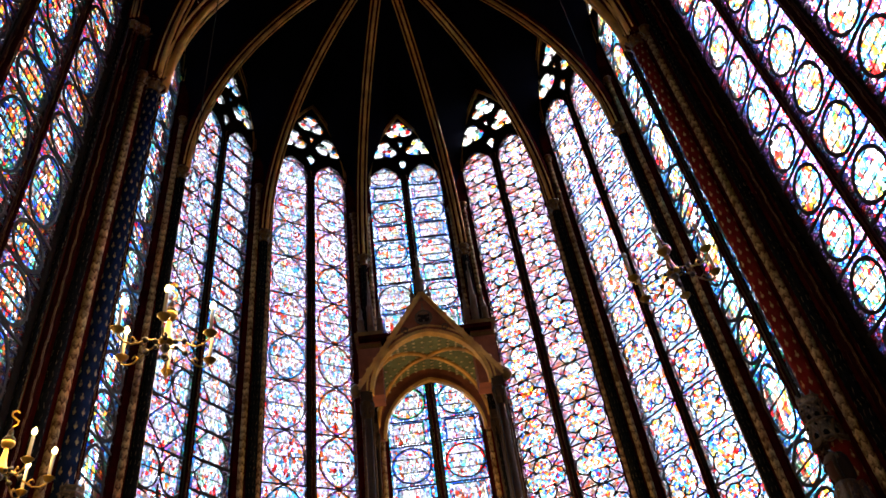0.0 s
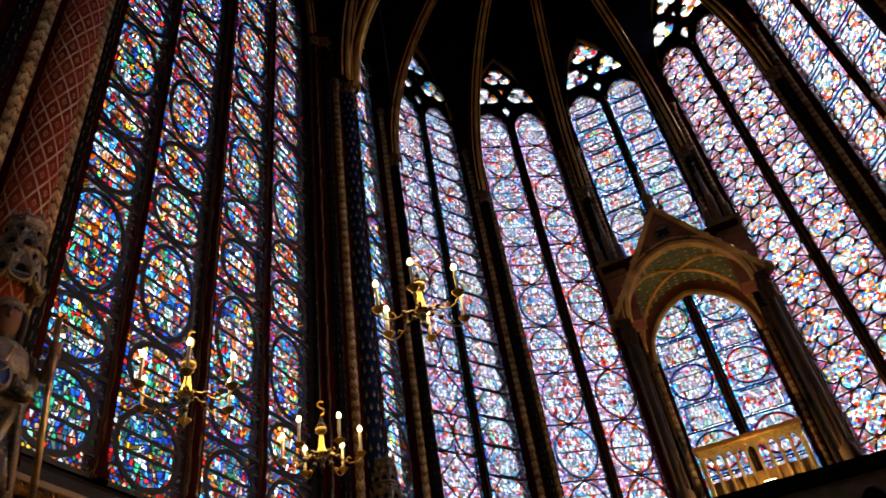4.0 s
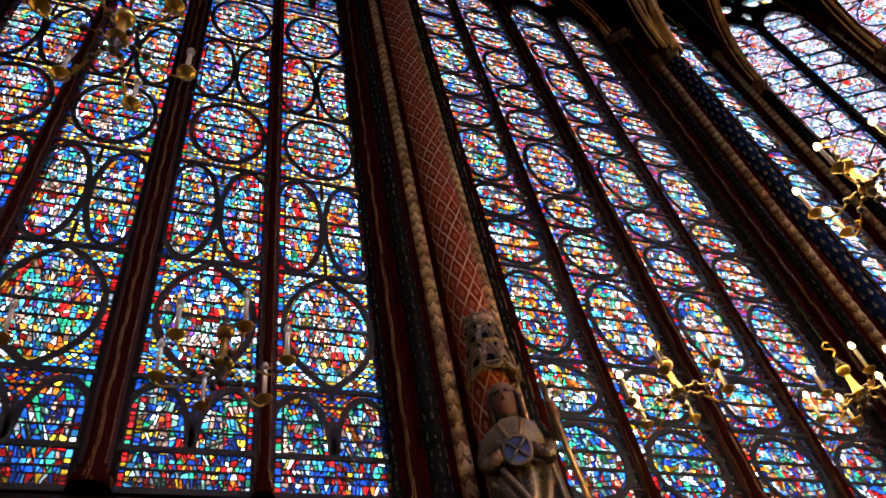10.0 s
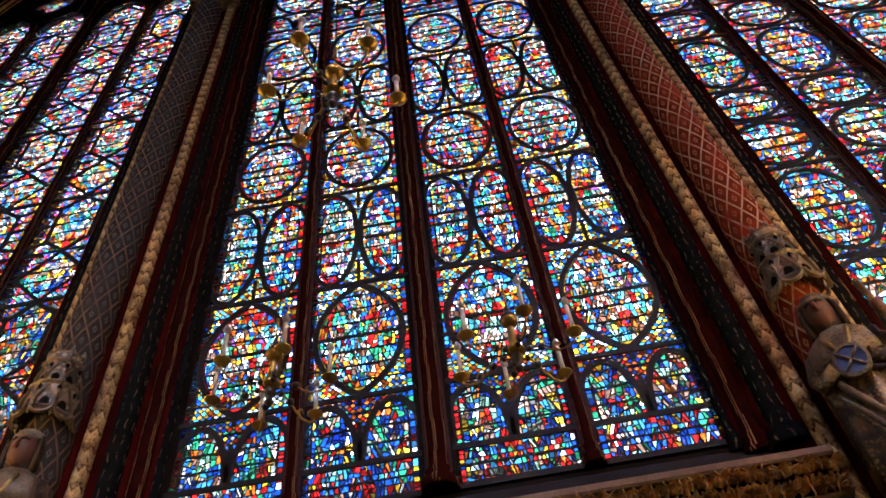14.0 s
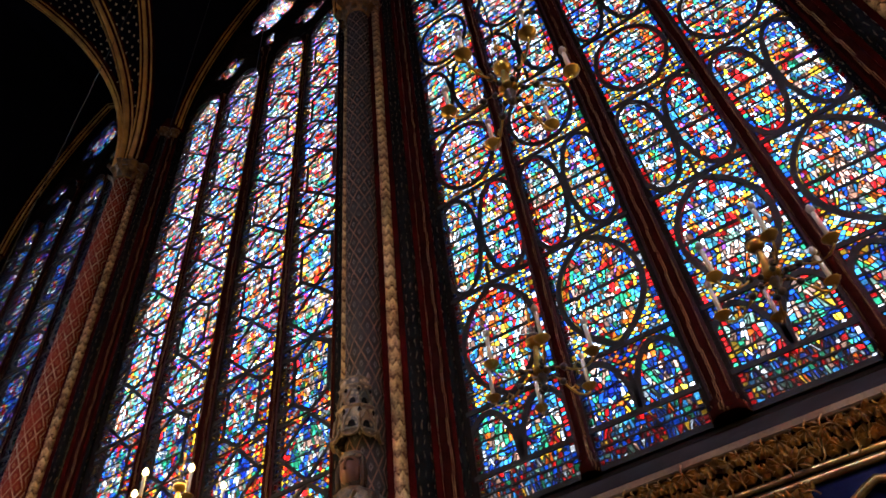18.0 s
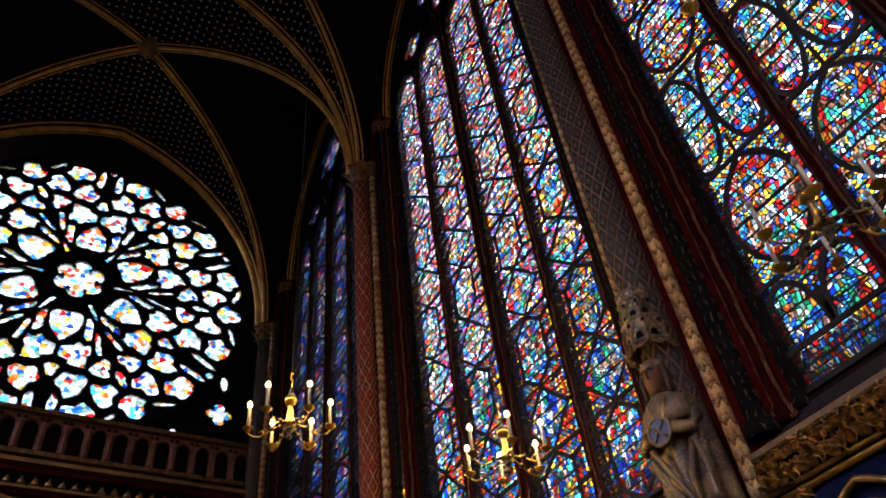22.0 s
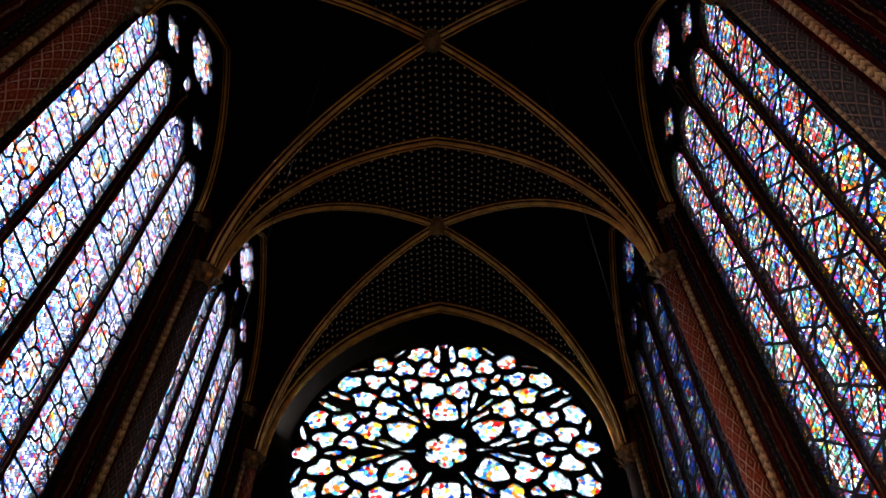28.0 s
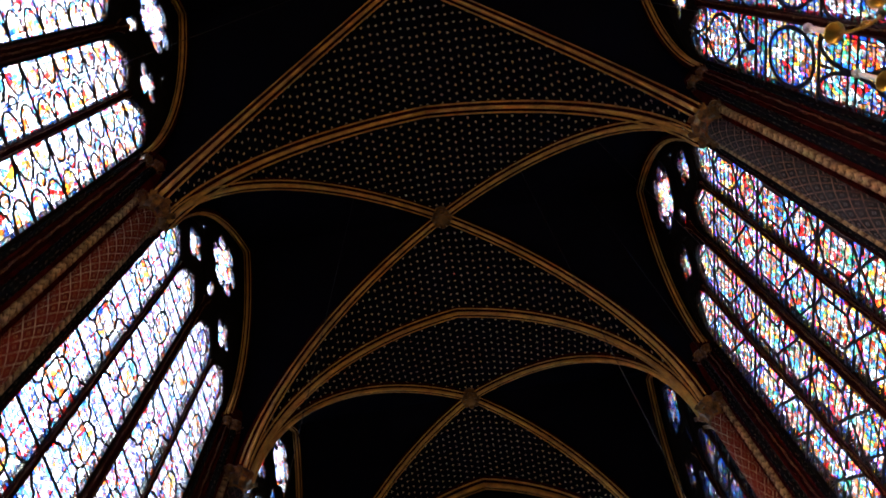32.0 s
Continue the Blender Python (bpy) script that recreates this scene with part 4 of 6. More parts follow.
low, high = [bm.verts.new((x, y, 21.9)) for x, y in rim], [bm.verts.new((x, y, 22.4)) for x, y in rim]
bm.faces.new(low[::-1])
bm.faces.new(high)
for i in range(len(rim)):
    bm.faces.new((low[i - 1], low[i], high[i], high[i - 1]))
tagged(part("roof", bm, M_STONE, None), "roof closing the chapel over its vault", "roof", kind="structure")

# ---- piers with painted shafts ----
def capital(bm, r, z, h, c, mi=0, leaves=8):
    """A bell with two rows of curling leaves under a moulded abacus."""
    lathe(bm, [(r, z), (r * 1.25, z + 0.02), (r, z + 0.05), (r * 1.05, z + h * 0.5), (r * 1.3, z + h * 0.85), (r * 1.55, z + h * 0.9), (r * 1.55, z + h)], 12, c, mi)
    for row, (zz, rr) in enumerate(((z + h * 0.25, r * 1.15), (z + h * 0.6, r * 1.4))):
        for k in range(leaves):
            a = 2 * math.pi * (k + row * 0.5) / leaves
            ca, sa = math.cos(a), math.sin(a)
            s = r * 0.55
            pts = [(rr, zz - h * 0.18, 0.5), (rr + s * 0.5, zz + h * 0.02, 1.0), (rr + s * 1.3, zz + h * 0.17, 0.9), (rr + s * 1.5, zz + h * 0.08, 0.5)]
            rows = [[bm.verts.new((c[0] + ca * q - sa * e * s * wd, c[1] + sa * q + ca * e * s * wd, c[2] + zq)) for e in (-0.6, 0, 0.6)] for q, zq, wd in pts]
            for i in range(3):
                for j in range(2):
                    f = bm.faces.new((rows[i][j], rows[i][j + 1], rows[i + 1][j + 1], rows[i + 1][j]))
                    f.material_index = mi
    return bm


def shaft(pier, name, u, d, r, z0, z1, paint, cap_h=0.42, base=True):
    bm = bmesh.new()
    prof = []
    if base:
        prof = [(r * 1.7, z0), (r * 1.7, z0 + 0.06), (r * 1.35, z0 + 0.09), (r * 1.5, z0 + 0.13), (r * 1.1, z0 + 0.17)]
    n = max(2, int((z1 - z0) / 2))
    prof += [(r, z0 + 0.2 + (z1 - z0 - 0.2) * i / n) for i in range(n + 1)]
    lathe(bm, prof, 16, (u, -d, 0))
    s = part(name, bm, M_SHAFT[paint], pier)
    if cap_h:
        bm = bmesh.new()
        capital(bm, r, z1, cap_h, (u, -d, 0))
        part("capital", bm, M_CAP, s, "gilded leaf capital")
    return s


def nave_pier(k, theta, paint, name):
    pier = thing(name, side(theta, XG, 0, PIERS[k]), f"painted pier with clustered shafts and a {paint} main shaft", "pier", "nave piers", "structure")
    half = 0.76
    bm = bmesh.new()
    near = [(half, 0.02), (half, -0.03), (0.69, -0.10), (0.55, -0.19), (0.385, -0.31), (0.2, -0.41)]
    pts = [(-x, y) for x, y in near] + near[::-1]
    lo, hi = [bm.verts.new((x, y, 0)) for x, y in pts], [bm.verts.new((x, y, 16.0)) for x, y in pts]
    for i in range(len(pts) - 1):
        bm.faces.new((lo[i], lo[i + 1], hi[i + 1], hi[i]))
    part("core", bm, M_DARKRED, pier)
    shaft(pier, "main_shaft", 0, 0.47, 0.19 if k else 0.13, 0.3, 13.75 if k else 13.95, paint, 0.5)
    for s in (-1, 1):
        shaft(pier, "banded_shaft", s * 0.30, 0.37, 0.062, 0.3, 13.85, "rope", 0.36)
        shaft(pier, "green_shaft", s * 0.465, 0.24, 0.085, 4.2, 15.2, "green", 0.3)
        shaft(pier, "lined_shaft", s * 0.635, 0.12, 0.07, 4.25, 15.2, "line", 0.26)
        shaft(pier, "edge_shaft", s * 0.745, 0.03, 0.04, 4.35, 15.4, "green", 0)
    return pier


PAINT_N = ["blue", "red", "grey", "red", "grey"]
PAINT_S = ["redlily", "grey", "red", "grey", "red"]
for k in range(5):
    nave_pier(k, 180, PAINT_N[k], f"pier_north_{k + 1}")
    nave_pier(k, 0, PAINT_S[k], f"pier_south_{k + 1}")


def choir_pier(angle, name):
    pier = thing(name, side(angle, XG / math.cos(radians(15)), *APSE), "slender painted pier between two choir windows", "pier", "choir piers", "structure")
    bm = bmesh.new()
    pts = [(-0.42, 0.1), (-0.34, -0.08), (-0.14, -0.24), (0.14, -0.24), (0.34, -0.08), (0.42, 0.1)]
    lo, hi = [bm.verts.new((x, y, 0)) for x, y in pts], [bm.verts.new((x, y, 18.0)) for x, y in pts]
    for i in range(len(pts) - 1):
        bm.faces.new((lo[i], lo[i + 1], hi[i + 1], hi[i]))
    part("core", bm, M_DARKRED, pier)
    shaft(pier, "main_shaft", 0, 0.28, 0.1, 0.3, 14.25, "green", 0.36)
    for s in (-1, 1):
        shaft(pier, "banded_shaft", s * 0.19, 0.2, 0.06, 0.3, 16.0, "rope", 0.26)
        shaft(pier, "lined_shaft", s * 0.33, 0.05, 0.05, 4.25, 17.75, "line", 0.22)
    return pier


for i, angle in enumerate((15, 45, 75, 105, 135, 165)):
    choir_pier(angle, f"pier_choir_{i + 1}")

# ---- vault ----
def arc_points(a, b, n=18, bulge=None):
    """Half of a pointed arch from its springing a up to its crown b, tangent upright at a."""
    h, rise = Vector((b[0] - a[0], b[1] - a[1], 0)), b[2] - a[2]
    span = h.length
    r = (span * span + rise * rise) / (2 * span)
    top = math.asin(max(-1, min(1, rise / r)))
    if span > r:
        top = math.pi - top
    d = h.normalized()
    return [Vector((a[0], a[1], a[2])) + d * (r - r * math.cos(t)) + Vector((0, 0, r * math.sin(t))) for t in (top * k / n for k in range(n + 1))]


ROLL = [(0.0, -0.125), (0.034, -0.105), (0.046, -0.06), (0.03, 0.02), (-0.03, 0.02), (-0.046, -0.06), (-0.034, -0.105)]


def rib(name, pts, parent, scale=1.0):
    """A moulded rib: a gilded roll between dark red hollows and gilded edge rolls."""
    away = Vector((pts[0].x - pts[-1].x, pts[0].y - pts[-1].y, 0)).normalized()

    def outward(p, i):
        d = (pts[min(i + 1, len(pts) - 1)] - pts[max(i - 1, 0)]).normalized()
        return (away + Vector((0, 0, 0.7))) - d * (away + Vector((0, 0, 0.7))).dot(d)

    r = part(name, sweep(bmesh.new(), pts, [(a * scale, b * scale) for a, b in ROLL], outward), M_RIB, parent)
    back = [(-0.13, -0.03), (0.13, -0.03), (0.17, 0.16), (-0.17, 0.16)]
    part("hollow", sweep(bmesh.new(), pts, [(a * scale, b * scale) for a, b in back], outward), M_DARKRED, r, "dark red painted hollow")
    for s in (-1, 1):
        edge = [((s * 0.14 + 0.02 * math.cos(t)) * scale, (-0.03 + 0.02 * math.sin(t)) * scale) for t in (2 * math.pi * k / 6 for k in range(6))]
        part("edge_roll", sweep(bmesh.new(), pts, edge, outward), M_RIB, r, "gilded edge roll")
    return r


vault = thing("vault", pose(0, 0, 0), "rib vault with gilded ribs on dark blue", "vault", kind="structure")
ZS = 14.2
XR = 4.74
webs, star_spots = bmesh.new(), []


def web(c0, c1, lift=0.1, stars=True):
    """A vault cell ruled between two curves of as many points."""
    n, cols = len(c0), 8
    g = [[webs.verts.new(c0[i].lerp(c1[i], k / cols) + Vector((0, 0, lift))) for k in range(cols + 1)] for i in range(n)]
    for i in range(n - 1):
        for k in range(cols):
            f = webs.faces.new((g[i][k], g[i][k + 1], g[i + 1][k + 1], g[i + 1][k]))
            f.smooth = True
    if not stars:
        return
    length = sum((c0[i + 1] - c0[i]).length for i in range(n - 1))
    rows = int(length / 0.2)
    for r in range(2, rows):
        t = (r + 0.5) / rows * (n - 1)
        i = min(int(t), n - 2)
        a, b = c0[i].lerp(c0[i + 1], t - i), c1[i].lerp(c1[i + 1], t - i)
        w = (b - a).length
        m = int(w / 0.2)
        for k in range(m):
            q = a.lerp(b, (k + (0.25 if r % 2 else 0.75)) / max(m, 1))
            e1 = (b - a).normalized()
            e2 = (c0[i + 1] - c0[i]).normalized()
            nrm = e1.cross(e2).normalized()
            if nrm.z > 0:
                nrm = -nrm
            star_spots.append((q + Vector((0, 0, lift)) + nrm * 0.02, e1, e2))


crown_t = []
for k in range(5):
    y = PIERS[k] + (0.0, -0.1, -0.25, -0.08, -0.05)[k]
    halves = []
    for s in (-1, 1):
        pts = arc_points((s * XR, y, ZS), (0, y, ZKEY))
        rib("transverse_rib", pts, vault, (1.35, 0.95, 0.95, 0.95, 1.4)[k])
        halves.append(pts)
    crown_t.append(halves)
for k in range(4):
    ym = CROWNS[k]
    key = (0, ym, ZKEY + 0.02)
    for e, y in ((0, PIERS[k]), (1, PIERS[k + 1])):
        for si, s in enumerate((-1, 1)):
            dy = ym - y
            foot = (s * XR, y + 0.22 * (1 if dy > 0 else -1), ZS + 0.05)
            dg = arc_points(foot, key)
            rib("diagonal_rib", dg, vault, 0.85)
            web(crown_t[k + e][si], dg)
            wr = arc_points((s * 5.2, y + 0.75 * (1 if dy > 0 else -1), 15.5), (s * 5.2, ym, 19.9))
            rib("wall_rib", wr, vault, 0.55)
            low = arc_points((s * XR, y + 0.3 * (1 if dy > 0 else -1), ZS), (s * 5.3, ym, 20.1))
            wide = [Vector((s * 5.34, p.y, p.z)) for p in low]
            web(dg, wide, 0.12, False)
    bm = bmesh.new()
    lathe(bm, [(0.02, -0.22), (0.16, -0.2), (0.24, -0.12), (0.28, 0.0), (0.28, 0.12)], 16)
    for j in range(8):
        a = 2 * math.pi * j / 8
        lathe(bm, [(0.01, -0.24), (0.07, -0.2), (0.08, -0.12), (0.02, -0.06)], 6, (0.2 * math.cos(a), 0.2 * math.sin(a), 0))
    part("boss", bm, M_GOLD, vault, "carved gilded vault boss").location = (0, ym, ZKEY)

# choir vault
key = Vector((APSE[0], APSE[1], ZCHOIR))
corner_r = XG / math.cos(radians(15)) - 0.35
feet = [Vector((APSE[0] + corner_r * math.cos(radians(a)), APSE[1] + corner_r * math.sin(radians(a)), 14.65)) for a in (-15, 15, 45, 75, 105, 135, 165, 195)]
spokes = [arc_points(f, key) for f in feet]
for sp in spokes:
    rib("choir_rib", sp, vault, 0.85)
for i in range(7):
    a = radians(-15 + 30 * i + 15)
    mid = Vector((APSE[0] + (XG - 0.1) * math.cos(a), APSE[1] + (XG - 0.1) * math.sin(a), 20.62))
    for f in (feet[i], feet[i + 1]):
        f2 = Vector((f.x, f.y, 0)).lerp(Vector((mid.x, mid.y, 0)), 0.2)
        wr = arc_points((f2.x + 0.3 * math.cos(a), f2.y + 0.3 * math.sin(a), 17.6), mid)
        rib("wall_rib", wr, vault, 0.5)
    crown = (APSE[0] + (XG - 0.02) * math.cos(a), APSE[1] + (XG - 0.02) * math.sin(a), 20.9)
    for sp, f in ((spokes[i], feet[i]), (spokes[i + 1], feet[i + 1])):
        out = Vector((f.x - APSE[0], f.y - APSE[1], 0)).normalized() * 0.3
        low = arc_points(f + out, crown)
        web(sp, low, 0.1, False)
bm = bmesh.new()
lathe(bm, [(0.02, -0.22), (0.2, -0.2), (0.3, -0.1), (0.32, 0.1)], 16)
part("boss", bm, M_GOLD, vault, "carved gilded vault boss").location = key

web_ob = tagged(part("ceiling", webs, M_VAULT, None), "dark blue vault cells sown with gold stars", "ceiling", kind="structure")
verts, faces = [], []
for q, e1, e2 in star_spots:
    b = len(verts)
    verts.extend(q + e1 * (math.cos(math.pi * j / 4) * (0.042 if j % 2 == 0 else 0.017)) + e2 * (math.sin(math.pi * j / 4) * (0.042 if j % 2 == 0 else 0.017)) for j in range(8))
    faces.append(tuple(range(b, b + 8)))
me = bpy.data.meshes.new("stars")
me.from_pydata(verts, [], faces)
tagged(part("star_sowing", me, M_STAR, web_ob), "small gold stars", kind="stuff")

# ---- west wall with the rose ----
def leaf(r, th, length, width, tip=0.0, n=7):
    """A pointed leaf in the rose, r out along the direction th (0 is up), sizes in rose radii."""
    out = []
    for s in (1, -1):
        for k in range(n):
            t = k / n
            w = width / 2 * math.sin(math.pi * t) ** 0.75
            out.append((s * (length / 2 - t * length), s * w))
    a = radians(90 - th + tip)
    cx, cz = r * math.cos(radians(90 - th)), r * math.sin(radians(90 - th))
    return [(cx + x * math.cos(a) - y * math.sin(a), cz + x * math.sin(a) + y * math.cos(a)) for x, y in out]


# openings in half a sixth of the rose: shape, radius, angle from the sixth's axis, length, width, tilt
SECTOR = [("heart", 0.34, 0, 0.165, 0.15, 0), ("heart", 0.525, 11.2, 0.165, 0.13, -14), ("bud", 0.63, 0, 0.08, 0.07, 0), ("heart", 0.715, 9.6, 0.15, 0.12, 10),
          ("bud", 0.955, 0, 0.05, 0.07, 0), ("slip", 0.87, 3.6, 0.17, 0.045, 8), ("heart", 0.90, 11.8, 0.14, 0.13, -8), ("slip", 0.365, 20.5, 0.16, 0.045, 16),
          ("heart", 0.63, 22.2, 0.125, 0.10, -18), ("heart", 0.775, 21.5, 0.13, 0.115, 14), ("slip", 0.945, 19.7, 0.12, 0.035, 62), ("slip", 0.24, 30, 0.13, 0.034, 0),
          ("slip", 0.47, 24.6, 0.15, 0.036, 10), ("bud", 0.70, 30, 0.10, 0.06, 0), ("heart", 0.885, 30, 0.12, 0.105, 0)]
rx, rz, rr = ROSE
rose_m = pose(rx, YWEST, rz, 0, 0, 180)
west = thing("window_16", rose_m, "great flamboyant rose window of pale and coloured glass", "window", kind="structure")


seeds, kinds = [(0.0, 0.0, 0.0, 0.16, 0.16)], ["eye"]
for k in range(6):
    for shape, r, th, ln, wd, tip in SECTOR:
        for e in ((1, -1) if 0 < th < 30 else (1,)):
            a = radians(60 * k + e * th)
            seeds.append((r * math.sin(a), r * math.cos(a), math.pi / 2 - a + radians(e * tip), ln, wd))
            kinds.append(shape)
SEED = np.array(seeds)


def reach(px, pz):
    """How far each opening's own ellipse must grow to touch a point."""
    dx, dz = px[:, None] - SEED[None, :, 0], pz[:, None] - SEED[None, :, 1]
    c, v = np.cos(SEED[:, 2]), np.sin(SEED[:, 2])
    return np.hypot((dx * c + dz * v) / SEED[:, 3], (dz * c - dx * v) / SEED[:, 4])


holes, panes = [foil(0, 0, 0.145 * rr, 6, 90, deep=0.6)], [(0.0, 0.0, ring(0, 0, 0.16 * rr, 0.16 * rr, 14))]
way = np.arange(1, 80) * 0.003
for i in range(1, len(seeds)):
    x, z, lean = SEED[i, :3]
    most = 0.86 if kinds[i] != "slip" else 0.72
    line = []
    for n, a in enumerate(np.arange(36) * (2 * math.pi / 36)):
        px, pz = x + way * math.cos(a + lean), z + way * math.sin(a + lean)
        d = reach(px, pz)
        own = d[:, i].copy()
        d[:, i] = 99
        free = (own < d.min(axis=1)) & (own < most) & (np.hypot(px, pz) < 0.985) & (np.hypot(px, pz) > 0.168)
        far = way[np.argmin(free)] if not free.all() else way[-1]
        lobe = 1.0 if kinds[i] == "slip" else 0.74 + 0.26 * abs(math.cos(1.5 * a))
        far = max(0.010, (far - 0.012) * lobe)
        line.append(((x + far * math.cos(a + lean)) * rr, (z + far * math.sin(a + lean)) * rr))
    holes.append(line)
    cx, cz = sum(p[0] for p in line) / len(line), sum(p[1] for p in line) / len(line)
    u = [((p[0] - cx) * math.cos(lean) + (p[1] - cz) * math.sin(lean), (p[1] - cz) * math.cos(lean) - (p[0] - cx) * math.sin(lean)) for p in line]
    a0, a1 = max(abs(p[0]) for p in u) + 0.02, max(abs(p[1]) for p in u) + 0.02
    oval = [(-a0, -a1 * 0.6), (-a0 * 0.6, -a1), (a0 * 0.6, -a1), (a0, -a1 * 0.6), (a0, a1 * 0.6), (a0 * 0.6, a1), (-a0 * 0.6, a1), (-a0, a1 * 0.6)]
    panes.append((cx, cz, [(p[0] * math.cos(lean) - p[1] * math.sin(lean), p[0] * math.sin(lean) + p[1] * math.cos(lean)) for p in oval]))
for s in (-1, 1):
    for line in (foil(s * 3.92, -3.1, 0.34, 4, 90), leaf(0, 0, 0.55, 0.22), foil(s * 2.9, -3.87, 0.2, 3, 90)):
        if len(line) == 14:
            line = shifted(line, s * 3.95, -2.2)
        cx, cz = sum(p[0] for p in line) / len(line), sum(p[1] for p in line) / len(line)
        holes.append(line)
        panes.append((cx, cz, ring(0, 0, 0.34, 0.34, 12)))

west_out = [(-5.6 + rx, -4.4), (5.6 + rx, -4.4), (5.6 + rx, 7.0), (-5.6 + rx, 7.0)]
part("tracery", plate(west_out, holes, 0.14, 0.008), M_BLACKSTONE, west)
bm = bmesh.new()
bar2(bm, ring(0, 0, rr * 1.0, rr * 1.0, 64), 0.1, -0.08, 0.02, True)
bar2(bm, ring(0, 0, rr * 0.19, rr * 0.19, 32), 0.06, -0.06, 0.02, True)
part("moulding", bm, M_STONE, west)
for i, (cx, cz, line) in enumerate(panes):
    p = part("pane", leaded(line, 0.16, lambda a, b: 0, [GLASS["rose"]], 900 + i), None, west)
    p.location = (cx, 0.04 + 0.011 * (i % 6), cz)
bm = bmesh.new()
box(bm, -6.2, 6.2, -16.6, -15.75, 0, 10.75)
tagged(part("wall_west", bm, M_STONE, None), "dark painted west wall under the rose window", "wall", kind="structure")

# gallery in front of the rose
gallery = thing("gallery", pose(-0.14, -15.6, 0, 0, 0, 180), "painted stone gallery of small pointed arches", "balustrade", kind="structure")
bays = 21
gw = 9.4 / bays
gal_holes = [arch(-4.7 + gw * (k + 0.5), gw * 0.36, 9.82, 10.35, 0.2, 5) for k in range(bays)]
part("arcade", plate([(-4.75, 9.72), (4.75, 9.72), (4.75, 10.72), (-4.75, 10.72)], gal_holes, 0.1, 0.01), M_GALLERY, gallery)
for k in range(bays + 1):
    bm = bmesh.new()
    lathe(bm, [(0.05, 9.8), (0.05, 9.86), (0.028, 9.9), (0.028, 10.3), (0.055, 10.38), (0.055, 10.42)], 8, (-4.7 + gw * k, -0.05, 0))
    part("colonnette", bm, M_GALLERY, gallery)
for z, h, dp, mat in ((10.64, 0.10, 0.12, M_CAP), (9.66, 0.10, 0.16, M_CAP), (9.44, 0.09, 0.26, M_GOLD), (9.28, 0.10, 0.2, M_DARKRED), (9.00, 0.28, 0.08, M_BLACKSTONE), (8.93, 0.06, 0.22, M_GOLD), (8.82, 0.10, 0.16, M_DARKRED), (7.0, 1.8, 0.06, M_CANOPY)):
    bm = bmesh.new()
    box(bm, -4.75, 4.75, -dp, 0.14, z, z + h)
    part("moulding", bm, mat, gallery)
stud = bmesh.new()
lathe(stud, [(0.075, 0.0), (0.07, 0.05), (0.04, 0.10), (0.015, 0.15), (0.004, 0.2)], 8)
stud_me = bpy.data.meshes.new("stud")
stud.to_mesh(stud_me)
stud.free()
for k in range(38):
    put(part("stud", stud_me, M_GOLD, gallery), pose(-4.62 + 9.24 * k / 37, -0.13, 9.03))
for k in range(bays):
    x = -4.7 + gw * (k + 0.5)
    for e in (-1, 1):
        # Flat dark trefoils stand in for the shade of pierced openings.
        put(part("trefoil", plate(foil(0, 0, 0.055, 3, 90), [], 0.012), M_BLACKSTONE, gallery, "flat dark trefoil painted as a shaded opening"), pose(x + e * gw * 0.36, -0.007, 10.56))
for x in (-1.76, 1.5):
    bm = bmesh.new()
    for r, wd, dp in ((0.72, 0.1, 0.2), (0.58, 0.05, 0.16)):
        bar2(bm, [(x + r * math.cos(a), 8.0 + r * math.sin(a)) for a in (math.pi * n / 18 for n in range(19))], wd, -dp, -0.05)
    part("niche_arch", bm, M_GOLD, gallery, "round gilded niche arch")
    put(part("niche", plate(foil(0, 0, 0.4, 4, 45), [], 0.02), M_BLUE, gallery, "dark blue quatrefoil"), pose(x, -0.09, 8.05))
for x in (-4.0, -0.14, 3.8):
    bm = bmesh.new()
    bar2(bm, arch(x, 1.15, 6.4, 7.2, 1.5)[2:], 0.16, -0.2, -0.05)
    bar2(bm, arch(x, 0.92, 6.4, 7.1, 1.25)[2:], 0.07, -0.16, -0.05)
    part("gable_arch", bm, M_GOLD, gallery, "gilded pointed arch")

# ---- lower walls: sloped sills, carved frieze, blind arcade ----
LEAF = bmesh.new()
for k in range(7):
    a = radians(-108 + 36 * k)
    q = 0.062 if k % 2 else 0.078
    ca, sa = math.cos(a), math.sin(a)
    root, tip = LEAF.verts.new((0, -0.012, -0.03)), LEAF.verts.new((q * sa, -0.03, q * ca - 0.005))
    ridge = LEAF.verts.new((q * 0.6 * sa, -0.05, q * 0.6 * ca - 0.012))
    for e in (-1, 1):
        edge = LEAF.verts.new((q * 0.62 * sa + e * 0.021 * ca, -0.012, q * 0.62 * ca - e * 0.021 * sa - 0.012))
        low = LEAF.verts.new((q * 0.62 * sa + e * 0.021 * ca, 0.012, q * 0.62 * ca - e * 0.021 * sa - 0.012))
        for f in ((root, ridge, edge), (ridge, tip, edge), (root, edge, low), (edge, tip, low)):
            LEAF.faces.new(f if e < 0 else f[::-1])
tube(LEAF, [(0, -0.01, -0.085), (0.012, -0.02, -0.05), (0, -0.03, -0.01)], 0.006, 5)
LEAF_ME = bpy.data.meshes.new("leaf")
LEAF.to_mesh(LEAF_ME)
LEAF.free()
LEAF_ME.materials.append(M_LEAFGOLD)


